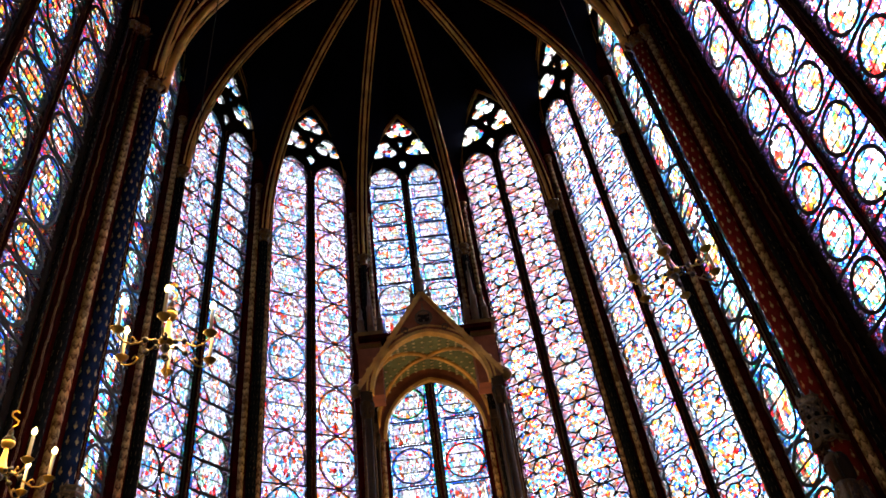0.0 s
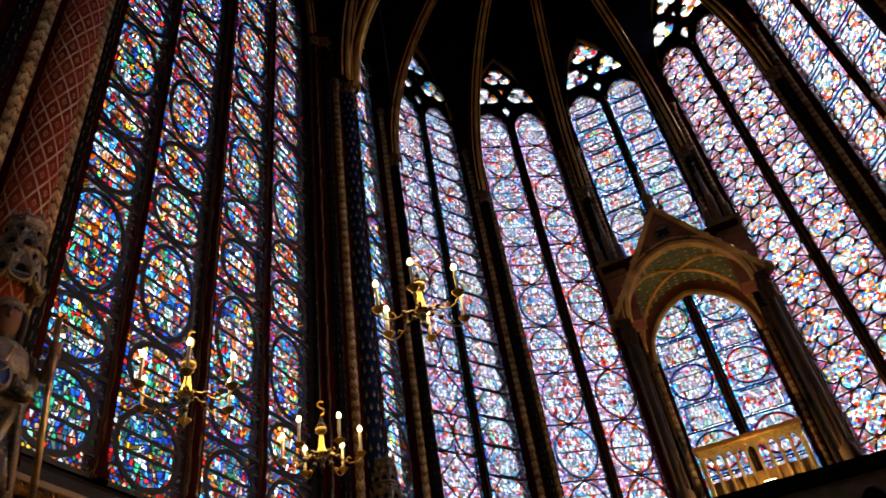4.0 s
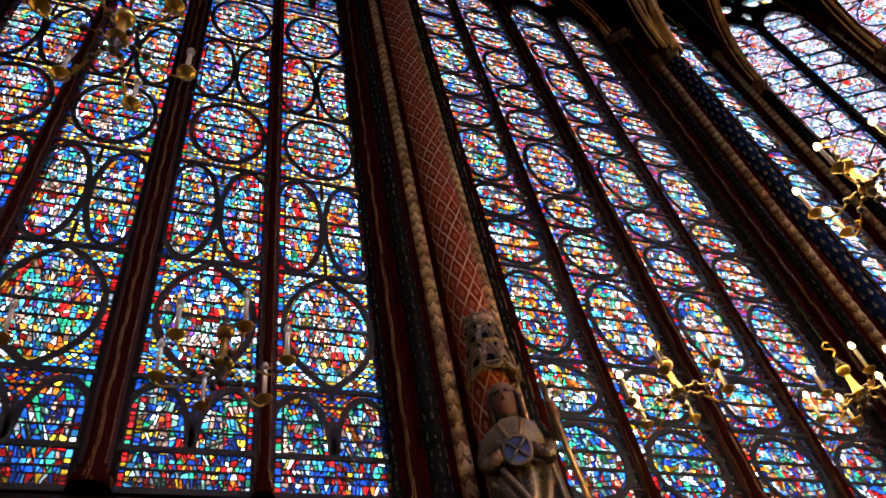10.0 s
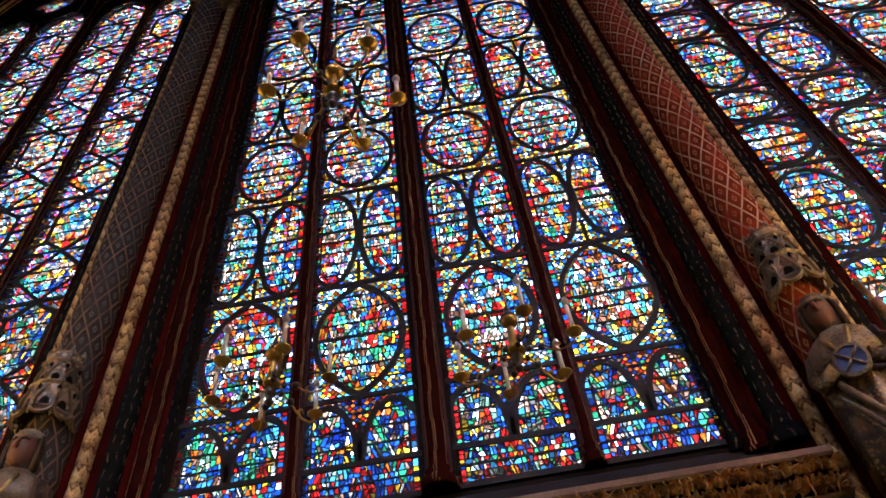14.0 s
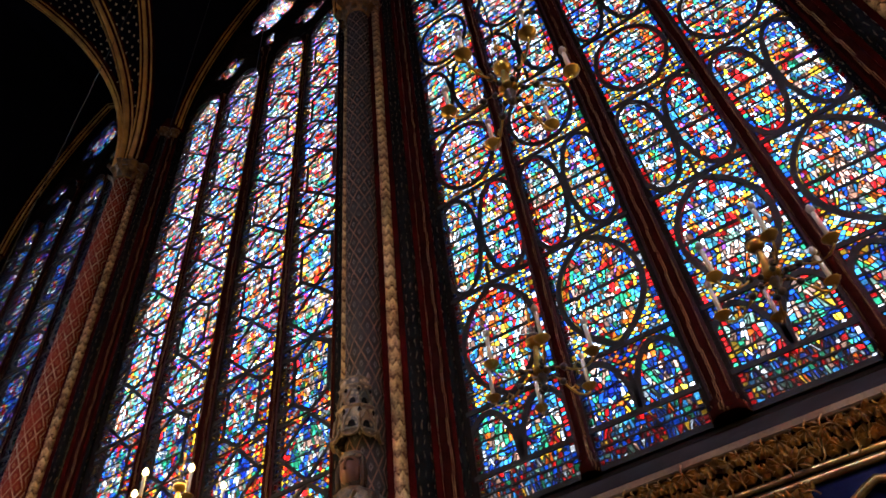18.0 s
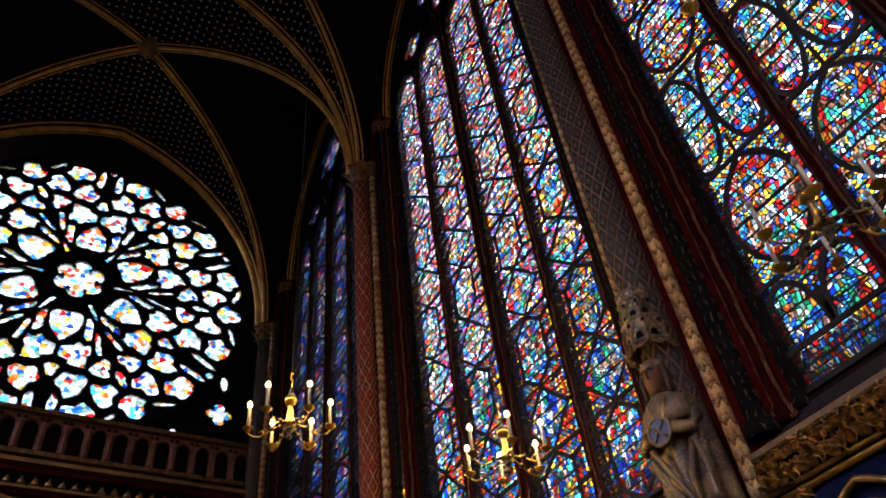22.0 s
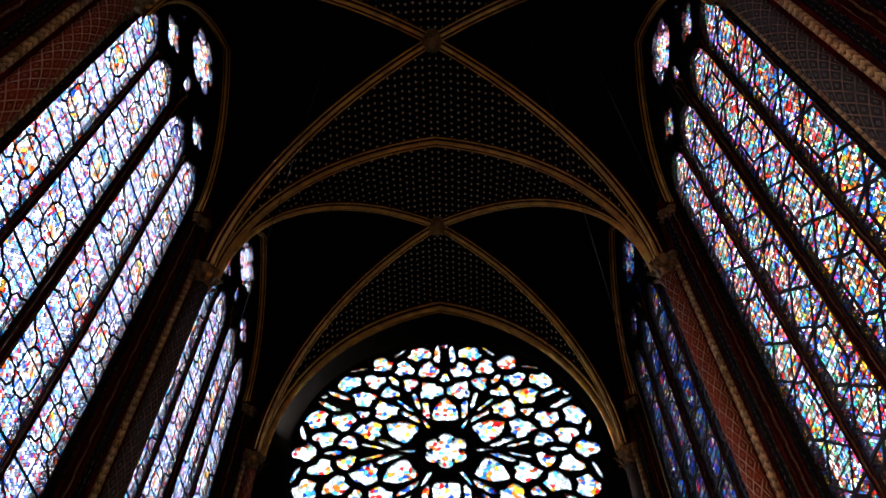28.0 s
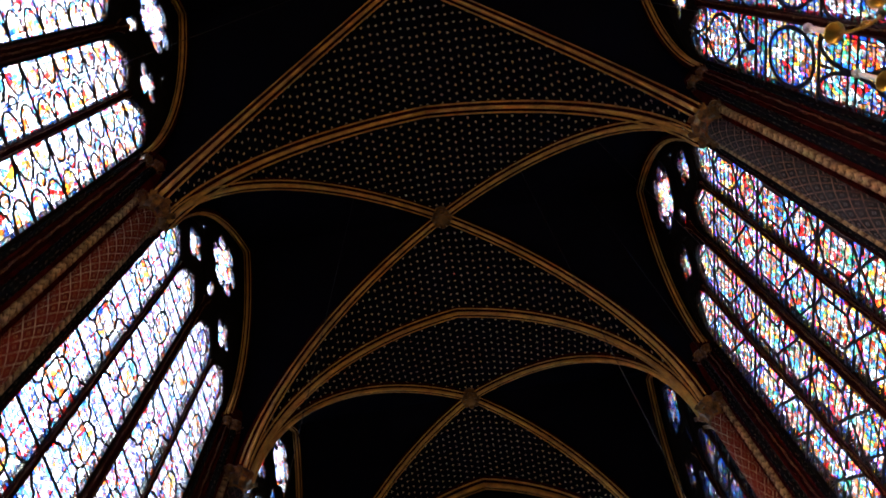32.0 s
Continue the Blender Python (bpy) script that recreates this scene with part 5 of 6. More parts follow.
def dado(name, m, w, arches, leaves=True):
    d = thing(name, m, "painted blind arcade under a gilded leaf frieze", "arcade", kind="structure")
    sill = bmesh.new()
    v = [sill.verts.new(p) for p in ((-w / 2, 0.12, 4.5), (w / 2, 0.12, 4.5), (w / 2, -0.42, 4.02), (-w / 2, -0.42, 4.02))]
    sill.faces.new(v[::-1])
    box(sill, -w / 2, w / 2, -0.42, 0.0, 3.9, 4.015)
    part("sill", sill, M_SILL, d, "sloping grey stone sill")
    bm = bmesh.new()
    box(bm, -w / 2, w / 2, -0.30, 0.0, 0.0, 3.9)
    part("panel", bm, M_BLUE, d, "dark blue painted wall panel")
    bm = bmesh.new()
    tube(bm, [(-w / 2, -0.44, 3.715), (w / 2, -0.44, 3.715)], 0.022)
    tube(bm, [(-w / 2, -0.42, 3.66), (w / 2, -0.42, 3.66)], 0.03)
    part("frieze", bm, M_TRIM, d, "old gilded frieze moulding")
    bm = bmesh.new()
    box(bm, -w / 2, w / 2, -0.50, -0.42, 3.985, 4.03)
    tube(bm, [(-w / 2, -0.48, 3.985), (w / 2, -0.48, 3.985)], 0.016)
    part("ledge", bm, M_LEDGE, d, "pale brown moulded stone ledge")
    bm = bmesh.new()
    box(bm, -w / 2, w / 2, -0.43, -0.3, 3.72, 3.99)
    part("frieze_ground", bm, M_DARKRED, d, "dark red ground of the frieze")
    n = int(w / 0.088)
    for k in range(n if leaves else 0):
        for row, (z, q) in enumerate(((3.80, 1.12), (3.915, 1.0))):
            p = part("leaf", LEAF_ME, None, d)
            p.matrix_local = pose(-w / 2 + w * (k + 0.3 + 0.4 * row) / n, -0.45 - 0.02 * row, z + random.uniform(-0.012, 0.012), random.uniform(-12, 18), random.uniform(-35, 35) + 180 * row, 0) @ Matrix.Scale(q * random.uniform(0.9, 1.2), 4)
    aw = w / arches
    holes = [arch(-w / 2 + aw * (k + 0.5), aw * 0.38, 0.6, 2.7, 0.66, 7) for k in range(arches)]
    part("arcade", plate([(-w / 2, 0.4), (w / 2, 0.4), (w / 2, 3.7), (-w / 2, 3.7)], holes, 0.1, 0.01), M_BLUE, d, "dark blue arcade spandrels").location = (0, -0.41, 0)
    for k in range(arches):
        x = -w / 2 + aw * (k + 0.5)
        for half, rise, wide, y0 in ((0.455, 0.84, 0.05, -0.47), (0.39, 0.70, 0.03, -0.45), (0.31, 0.52, 0.035, -0.43)):
            bm = bmesh.new()
            tube(bm, [(px, y0 + 0.02, pz) for px, pz in arch(x, aw * half, 0.6, 2.7, rise, 12)[2:]], wide * 0.55, 8)
            part("arch_moulding", bm, M_TRIM, d, "gilded arch moulding")
        for e in (-1, 1) if leaves else ():
            for dx, dz, q in ((0.40, 3.56, 1.5), (0.49, 3.36, 1.3), (0.30, 3.61, 1.0)):
                p = part("leaf", LEAF_ME, None, d)
                p.matrix_local = pose(x + e * dx * aw, -0.42, dz, 0, e * 60, 0) @ Matrix.Scale(q, 4)
    for k in range(arches + 1):
        bm = bmesh.new()
        c = (-w / 2 + aw * k, -0.46, 0)
        lathe(bm, [(0.1, 0.3), (0.1, 0.45), (0.055, 0.55), (0.055, 2.35)], 10, c)
        capital(bm, 0.055, 2.35, 0.26, c)
        part("colonnette", bm, M_CANOPY, d)
    return d


for k in range(4):
    w = PIERS[k] - PIERS[k + 1] - 0.78
    dado(f"dado_north_{k + 1}", side(180, XG, 0, MIDS[k]), w, 4, True)
    dado(f"dado_south_{k + 1}", side(0, XG, 0, MIDS[k]), w, 4, False)
for theta in APSE_STYLE:
    dado(f"dado_choir_{theta // 30 + 1}", side(theta, XG, *APSE), FACET - 0.5, 2, False)

# ---- statues on the piers ----
def fold_ring(bm, rx, ry, z, c, n=20, folds=0, depth=0.0, turn=0.0):
    return [bm.verts.new((c[0] + rx * (1 + depth * math.sin(folds * a + turn)) * math.cos(a), c[1] + ry * (1 + depth * math.sin(folds * a + turn)) * math.sin(a), c[2] + z)) for a in (2 * math.pi * k / n for k in range(n))]


def loft(bm, rings, mi=0, cap=True):
    n = len(rings[0])
    for i in range(len(rings) - 1):
        for k in range(n):
            f = bm.faces.new((rings[i][k], rings[i][(k + 1) % n], rings[i + 1][(k + 1) % n], rings[i + 1][k]))
            f.material_index, f.smooth = mi, True
    if cap:
        bm.faces.new(rings[0][::-1]).material_index = mi
        bm.faces.new(rings[-1]).material_index = mi


def statue_mesh(seed, staff=False):
    """A robed standing figure that holds a round disc before its chest; one plain mesh."""
    rnd = random.Random(seed)
    bm = bmesh.new()
    t = rnd.uniform(0, 6)
    prof = [(0.27, 0.19, 0.0), (0.25, 0.17, 0.15), (0.235, 0.16, 0.4), (0.225, 0.16, 0.7), (0.22, 0.16, 0.95), (0.235, 0.165, 1.15), (0.25, 0.165, 1.32), (0.23, 0.14, 1.43), (0.12, 0.10, 1.5), (0.07, 0.075, 1.54), (0.065, 0.07, 1.6)]
    loft(bm, [fold_ring(bm, rx, ry, z, (0, 0, 0), 36, 11, 0.24 * max(0.1, 1 - z / 1.4), t + z * 0.8) for rx, ry, z in prof])
    cloak = [(0.30, 0.20, 0.35), (0.29, 0.20, 0.6), (0.275, 0.19, 0.95), (0.27, 0.18, 1.25), (0.25, 0.16, 1.42)]
    loft(bm, [fold_ring(bm, rx, ry, z, (0.02, 0.035, 0), 36, 7, 0.19, t - z * 2.2) for rx, ry, z in cloak])
    loft(bm, [fold_ring(bm, r, r * 1.12, z, (0, -0.03, 0), 16) for r, z in ((0.05, 1.52), (0.095, 1.575), (0.112, 1.65), (0.108, 1.74), (0.07, 1.82), (0.01, 1.84))], 1)
    loft(bm, [fold_ring(bm, r, r * 1.0, z, (0, 0.055, 0), 20, 9, 0.1, t) for r, z in ((0.10, 1.46), (0.15, 1.54), (0.155, 1.66), (0.14, 1.78), (0.09, 1.86), (0.01, 1.88))], 2)
    loft(bm, [fold_ring(bm, r, r * 1.05, z, (0, 0.01, 0), 20) for r, z in ((0.12, 1.76), (0.138, 1.77), (0.138, 1.79), (0.10, 1.85), (0.02, 1.89))], 5)
    loft(bm, [fold_ring(bm, r, r * 0.75, z, (0, -0.075, 0), 12, 5, 0.14) for r, z in ((0.012, 1.48), (0.04, 1.53), (0.055, 1.59), (0.04, 1.63), (0.02, 1.645))], 2)
    tube(bm, [(0, -0.15, 1.725), (0, -0.178, 1.67), (0, -0.15, 1.65)], 0.016, 6, 1)
    for s in (-1, 1):
        tube(bm, [(s * 0.07, -0.122, 1.73), (s * 0.035, -0.15, 1.737), (s * 0.014, -0.148, 1.727)], 0.012, 5, 2)
        tube(bm, [(s * 0.11, -0.02, 1.8), (s * 0.135, -0.05, 1.7), (s * 0.135, -0.05, 1.6), (s * 0.13, -0.04, 1.5)], 0.028, 7, 2)
        tube(bm, [(s * 0.10, -0.155, 1.42), (s * 0.06, -0.185, 1.3), (s * 0.03, -0.19, 1.2)], 0.02, 6, 3)
    tube(bm, [(-0.26, -0.17, 0.95), (-0.1, -0.215, 0.78), (0.1, -0.215, 0.52), (0.24, -0.16, 0.3)], 0.022, 6, 3)
    tube(bm, [(-0.2, -0.19, 0.9), (-0.05, -0.21, 0.6), (0.0, -0.2, 0.2)], 0.03, 6)
    tube(bm, [(0.22, -0.14, 1.0), (0.13, -0.2, 0.7), (0.12, -0.19, 0.15)], 0.035, 6)
    for s in (-1, 1):
        tube(bm, [(s * 0.24, 0, 1.38), (s * 0.29, -0.05, 1.2), (s * 0.26, -0.16, 1.08), (s * 0.12, -0.24, 1.12)], 0.06, 8)
    disc = [[bm.verts.new((0.128 * r * math.cos(a), y, 1.12 + 0.128 * r * math.sin(a))) for a in (2 * math.pi * k / 20 for k in range(20))] for r, y in ((1.0, -0.24), (1.0, -0.275), (0.82, -0.28), (0.82, -0.268), (0.02, -0.268))]
    for i in range(4):
        for k in range(20):
            f = bm.faces.new((disc[i][k], disc[i][(k + 1) % 20], disc[i + 1][(k + 1) % 20], disc[i + 1][k]))
            f.material_index = 4 if i == 3 else 5
    for a in range(4):
        q = math.pi / 4 + a * math.pi / 2
        tube(bm, [(0, -0.275, 1.12), (0.107 * math.cos(q), -0.275, 1.12 + 0.107 * math.sin(q))], 0.011, 6, 5)
    # cape over the shoulders and the broad patterned borders of the mantle
    loft(bm, [fold_ring(bm, x, y, z, (0, 0, 0), 36, 9, 0.05, t) for x, y, z in ((0.285, 0.20, 1.2), (0.28, 0.195, 1.3), (0.245, 0.165, 1.42), (0.14, 0.12, 1.5))], 5)
    tube(bm, [(-0.16, -0.225, 1.02), (-0.04, -0.245, 0.8), (0.1, -0.245, 0.52), (0.25, -0.19, 0.3), (0.3, -0.06, 0.24)], 0.026, 8, 5)
    tube(bm, [(-0.2, -0.19, 0.96), (-0.09, -0.225, 0.74), (0.05, -0.225, 0.46), (0.2, -0.18, 0.24), (0.27, -0.06, 0.18)], 0.026, 8, 5)
    tube(bm, [(0.24, -0.16, 1.0), (0.27, -0.13, 0.75), (0.29, -0.09, 0.45)], 0.024, 8, 5)
    if staff:
        tube(bm, [(0.50, -0.10, 0.02), (0.42, -0.15, 0.9), (0.35, -0.20, 1.7)], 0.026, 8, 3)
        tube(bm, [(0.23, 0.0, 1.36), (0.36, -0.05, 1.28), (0.385, -0.16, 1.42)], 0.05, 8)
        tube(bm, [(0.385, -0.16, 1.40), (0.375, -0.185, 1.50)], 0.045, 8, 1)
    me = bpy.data.meshes.new("statue")
    bm.to_mesh(me)
    bm.free()
    for m in (M_ROBE, M_SKIN, M_DARKHAIR, M_TRIM, M_DISC, M_HEM):
        me.materials.append(m)
    return me


M_DARKHAIR = aged("statue_hair", (0.03, 0.017, 0.01), (0.012, 0.008, 0.006), 0.6)
M_DISC = aged("disc_blue", (0.05, 0.075, 0.20), (0.02, 0.03, 0.09), 0.5)


def outline_mesh(name, lines, width, depth):
    bm = bmesh.new()
    for line, closed in lines:
        bar2(bm, line, width, -depth, 0.0, closed)
    me = bpy.data.meshes.new(name)
    bm.to_mesh(me)
    bm.free()
    return me


GABLE_ME = outline_mesh("gable", [([(-0.073, 0.0), (-0.07, 0.05), (0, 0.19), (0.07, 0.05), (0.073, 0.0)], False)], 0.013, 0.022)
SCALLOP_ME = outline_mesh("scallop", [([(0.082 * math.cos(a), -0.02 - 0.07 * math.sin(a)) for a in (math.pi * k / 8 for k in range(9))], False)], 0.016, 0.03)
NICHE_ME = plate(arch(0, 0.036, 0, 0.03, 0.05, 4), [], 0.006)
LOZENGE_ME = plate([(0, -0.035), (0.022, 0), (0, 0.035), (-0.022, 0)], [], 0.006)


def canopy_and_console(m, grp):
    """The carved canopy over a statue, and the console under its feet."""
    can = thing("statue_canopy", m @ pose(0, -0.60, 5.28), "carved cream and dark stone canopy with small gables over a statue", "canopy", grp)
    bm = bmesh.new()
    lathe(bm, [(0.1, 0.06), (0.2, -0.03), (0.215, 0.0), (0.185, 0.04), (0.18, 0.24), (0.2, 0.26), (0.165, 0.29), (0.155, 0.30), (0.15, 0.47), (0.165, 0.49), (0.165, 0.53), (0.15, 0.54), (0.155, 0.6), (0.12, 0.62)], 8, (0, 0, 0))
    for f in bm.faces:
        f.smooth = False
    part("drum", bm, M_CANOPYDARK, can, "dark carved drum with worn gilding")
    for r, z in ((0.195, 0.27), (0.172, 0.51), (0.16, 0.60)):
        bm = bmesh.new()
        lathe(bm, [(r - 0.02, z - 0.012), (r, z - 0.008), (r, z + 0.008), (r - 0.02, z + 0.012)], 8, (0, 0, 0))
        part("cornice", bm, M_CREAM, can, "thin cream painted cornice band")
    for k in range(8):
        a = 360 * k / 8 + 22.5
        ca, sa = math.cos(radians(a)), math.sin(radians(a))
        b = radians(360 * k / 8)
        for r, z, size in ((0.18, 0.03, 1.0), (0.15, 0.305, 0.84)):
            put(part("gable", GABLE_ME, M_CREAM, can, "small cream painted gable outline"), pose(r * ca, r * sa, z, 0, 0, a + 90) @ Matrix.Scale(size, 4))
            # Thin dark plate on the drum paints the shade of a niche.
            put(part("niche", NICHE_ME, M_BLACKSTONE, can, "flat dark plate painted as niche shade"), pose((r - 0.004) * ca, (r - 0.004) * sa, z, 0, 0, a + 90) @ Matrix.Scale(size, 4))
            put(part("lozenge", LOZENGE_ME, M_BLACKSTONE, can, "dark lozenge"), pose((r + 0.012) * math.cos(b), (r + 0.012) * math.sin(b), z + 0.17 * size, 0, 0, math.degrees(b) + 90) @ Matrix.Scale(size, 4))
        put(part("scallop", SCALLOP_ME, M_CREAM, can, "cream painted hanging scallop"), pose(0.198 * ca, 0.198 * sa, 0.02, 0, 0, a + 90))
        bm = bmesh.new()
        lathe(bm, [(0.004, -0.1), (0.02, -0.06), (0.014, -0.02), (0.012, 0.1), (0.004, 0.16)], 6, (0.205 * math.cos(b), 0.205 * math.sin(b), 0.02))
        part("pinnacle", bm, M_CREAM, can)
        bm = bmesh.new()
        lathe(bm, [(0.022, 0.59), (0.024, 0.62), (0.012, 0.65), (0.004, 0.68)], 6, (0.14 * math.cos(b), 0.14 * math.sin(b), 0))
        part("merlon", bm, M_CANOPY, can)
    con = thing("statue_console", m @ pose(0, -0.62, 2.85), "carved leaf console under a statue", "console", grp)
    bm = bmesh.new()
    lathe(bm, [(0.08, 0.0), (0.14, 0.12), (0.22, 0.3), (0.29, 0.34), (0.29, 0.4)], 8)
    part("bracket", bm, M_CANOPY, con)
    return can


STATUE = [statue_mesh(3), statue_mesh(8), statue_mesh(3, True)]
count = 0
for k in range(4):
    for theta, shown in ((180, True), (0, k in (0, 2, 3))):
        if not shown:
            continue
        m = side(theta, XG, 0, PIERS[k])
        canopy_and_console(m, "canopies and consoles on the piers")
        st = new("statue", STATUE[2 if k == 1 else count % 2])
        st.matrix_world = m @ pose(0, -0.66, 3.25, 0, 0, (-8, -28, 10, 14)[k]) @ Matrix.Diagonal((0.88, 0.92, 1.0, 1.0))
        tagged(st, "painted stone statue of a robed figure with disc and staff" if k == 1 else "painted stone statue of a robed figure holding a round disc", "statue", "statues on the piers")
        count += 1

# ---- chandeliers ----
M_BRONZE = aged("dark_bronze", (0.05, 0.035, 0.02), (0.02, 0.015, 0.01), 0.4, 0.5)
def chandelier_parts(lit):
    root = thing("chandelier", pose(0, 0, 0), "gilt brass chandelier with six lit candle lamps" if lit else "gilt brass chandelier with six unlit candle lamps", "chandelier", "hanging chandeliers")
    bm = bmesh.new()
    lathe(bm, [(0.008, -0.10), (0.03, -0.075), (0.03, -0.055), (0.012, -0.03), (0.035, 0.0), (0.045, 0.03), (0.03, 0.062)], 14)
    part("hub", bm, M_BRONZE, root, "dark bronze hub with a drop")
    bm = bmesh.new()
    lathe(bm, [(0.03, 0.06), (0.068, 0.085), (0.07, 0.10), (0.05, 0.13), (0.034, 0.20), (0.024, 0.29), (0.02, 0.33)], 14)
    part("stem", bm, M_BRASS, root, "turned gilt brass stem with a flared skirt")
    bm = bmesh.new()
    lathe(bm, [(0.02, 0.33), (0.05, 0.345), (0.066, 0.375), (0.066, 0.40)], 14)
    part("cup", bm, M_BRASS, root, "gilt rim of the knob")
    bm = bmesh.new()
    lathe(bm, [(0.062, 0.40), (0.06, 0.43), (0.04, 0.46), (0.02, 0.475), (0.028, 0.50), (0.02, 0.53), (0.008, 0.55), (0.008, 0.58)], 14)
    part("knob", bm, M_BRONZE, root, "dark bronze knob")
    bm = bmesh.new()
    tube(bm, [(0.0, 0, 0.57), (0.035, 0, 0.60), (0.04, 0, 0.64), (0.0, 0, 0.67), (-0.035, 0, 0.70), (-0.035, 0, 0.74), (0.0, 0, 0.76), (0.03, 0, 0.735)], 0.009, 6)
    part("hook", bm, M_BRASS, root, "S-shaped gilt hook")
    bm = bmesh.new()
    tube(bm, [(0, 0, 0.75), (0, 0, 21.0)], 0.006, 5)
    part("cable", bm, M_IRON, root, "thin dark hanging cable")
    for k in range(6):
        a = 2 * math.pi * k / 6 + 0.2
        ca, sa = math.cos(a), math.sin(a)
        bm = bmesh.new()
        line = [(0.05, 0.04), (0.12, 0.07), (0.18, 0.045), (0.24, -0.01), (0.31, -0.05), (0.38, -0.045), (0.43, -0.01), (0.44, 0.03)]
        tube(bm, [(ca * r, sa * r, z) for r, z in line], 0.0085, 6)
        tube(bm, [(ca * 0.30, sa * 0.30, -0.05), (ca * 0.27, sa * 0.27, 0.0), (ca * 0.30, sa * 0.30, 0.03), (ca * 0.325, sa * 0.325, 0.0)], 0.008, 5)
        arm = part("arm", bm, M_BRASS, root)
        for far, up, big in ((0.10, 0.065, 0.024), (0.19, 0.04, 0.03)):
            bm = bmesh.new()
            lathe(bm, [(0.004, -big), (big * 0.7, -big * 0.7), (big, 0.0), (big * 0.7, big * 0.7), (0.004, big)], 10, (ca * far, sa * far, up))
            part("ball", bm, M_BRONZE, arm, "dark bronze ball")
        bm = bmesh.new()
        lathe(bm, [(0.01, 0.01), (0.03, 0.02), (0.055, 0.055), (0.062, 0.06), (0.05, 0.065), (0.022, 0.07), (0.02, 0.09)], 10, (ca * 0.44, sa * 0.44, 0))
        part("drip_pan", bm, M_BRASS, arm)
        bm = bmesh.new()
        lathe(bm, [(0.0165, 0.08), (0.016, 0.30), (0.011, 0.315)], 8, (ca * 0.44, sa * 0.44, 0))
        part("candle", bm, M_WAX, arm, "pale wax-coloured candle sleeve")
        bm = bmesh.new()
        lathe(bm, [(0.008, 0.312), (0.026, 0.333), (0.029, 0.355), (0.018, 0.382), (0.003, 0.40)], 8, (ca * 0.44, sa * 0.44, 0))
        part("bulb", bm, M_BULB if lit else M_COLD, arm, "glowing flame-shaped bulb" if lit else "unlit bulb")
    return root


LIT = [(-3.6, 3.1, 4.2), (-3.6, 4.82, 4.36), (-2.05, 3.75, 4.62), (-3.6, -4.33, 4.37), (-3.6, -6.08, 4.41), (-2.05, -5.18, 4.84)]
COLD = [(-3.6, 0.165, 4.09), (-3.6, -1.22, 4.15), (-2.3, -0.55, 4.93), (1.75, 4.1, 5.0), (2.1, -5.47, 4.86), (2.3, -0.55, 4.93)]
for lit, spots in ((True, LIT), (False, COLD)):
    first = None
    for i, (x, y, z) in enumerate(spots):
        m = pose(x, y, z, 0, 0, 17 * i) @ Matrix.Scale(0.77, 4)
        if first is None:
            first = chandelier_parts(lit)
            first.matrix_world = m
        else:
            copy_thing(first, pose(x, y, z, 0, 0, 17 * i))
        if lit:
            lamp = new("candle_light", bpy.data.lights.new("candle_light", "POINT"))
            lamp.data.energy, lamp.data.color, lamp.data.shadow_soft_size = 7.0, (1.0, 0.62, 0.22), 0.3
            lamp.location = (x, y, z + 0.34)

# ---- tribune in the choir ----
trib = thing("tribune", pose(-0.02, 13.1, 0.22), "gilded gothic canopy on slender columns above a raised platform", "canopy")
gable_line = [(-1.5, 9.3), (-1.28, 9.3)] + [p for p in reversed(arch(0, 1.27, 9.3, 9.32, 1.42, 12)[2:])] + [(1.28, 9.3), (1.5, 9.3), (1.5, 9.5), (0, 11.72), (-1.5, 9.5)]
part("gable", plate(gable_line, [], 0.14, 0.015), M_SPANDREL, trib, "red painted gable")
bm = bmesh.new()
for s in (-1, 1):
    bar2(bm, [(s * 1.56, 9.42), (s * 0.0, 11.78)], 0.1, -0.05, 0.16)
bar2(bm, arch(0, 1.26, 9.3, 9.32, 1.4, 12)[2:], 0.08, -0.04, 0.14)
bar2(bm, arch(0, 1.36, 9.3, 9.36, 1.5, 12)[2:], 0.035, -0.03, 0.1)
part("gable_moulding", bm, M_RIB, trib, "gilded gable moulding")
for k in range(9):
    for s in (-1, 1):
        f = (k + 0.6) / 9.5
        bm = bmesh.new()
        lathe(bm, [(0.005, -0.06), (0.05, -0.02), (0.055, 0.03), (0.005, 0.07)], 6, (s * (1.58 - 1.58 * f), 0.05, 9.45 + 2.36 * f + 0.06))
        part("crocket", bm, M_RIB, trib)
put(part("medallion", plate(ring(0, 0, 0.2, 0.2, 20), [foil(0, 0, 0.165, 4, 45, deep=0.5)], 0.05), M_CANOPY, trib, "pierced quatrefoil medallion"), pose(0, -0.04, 11.08))
put(part("medallion", plate(foil(0, 0, 0.165, 4, 45, deep=0.5), [], 0.02), M_IRON, trib, "dark quatrefoil"), pose(0, -0.012, 11.08))
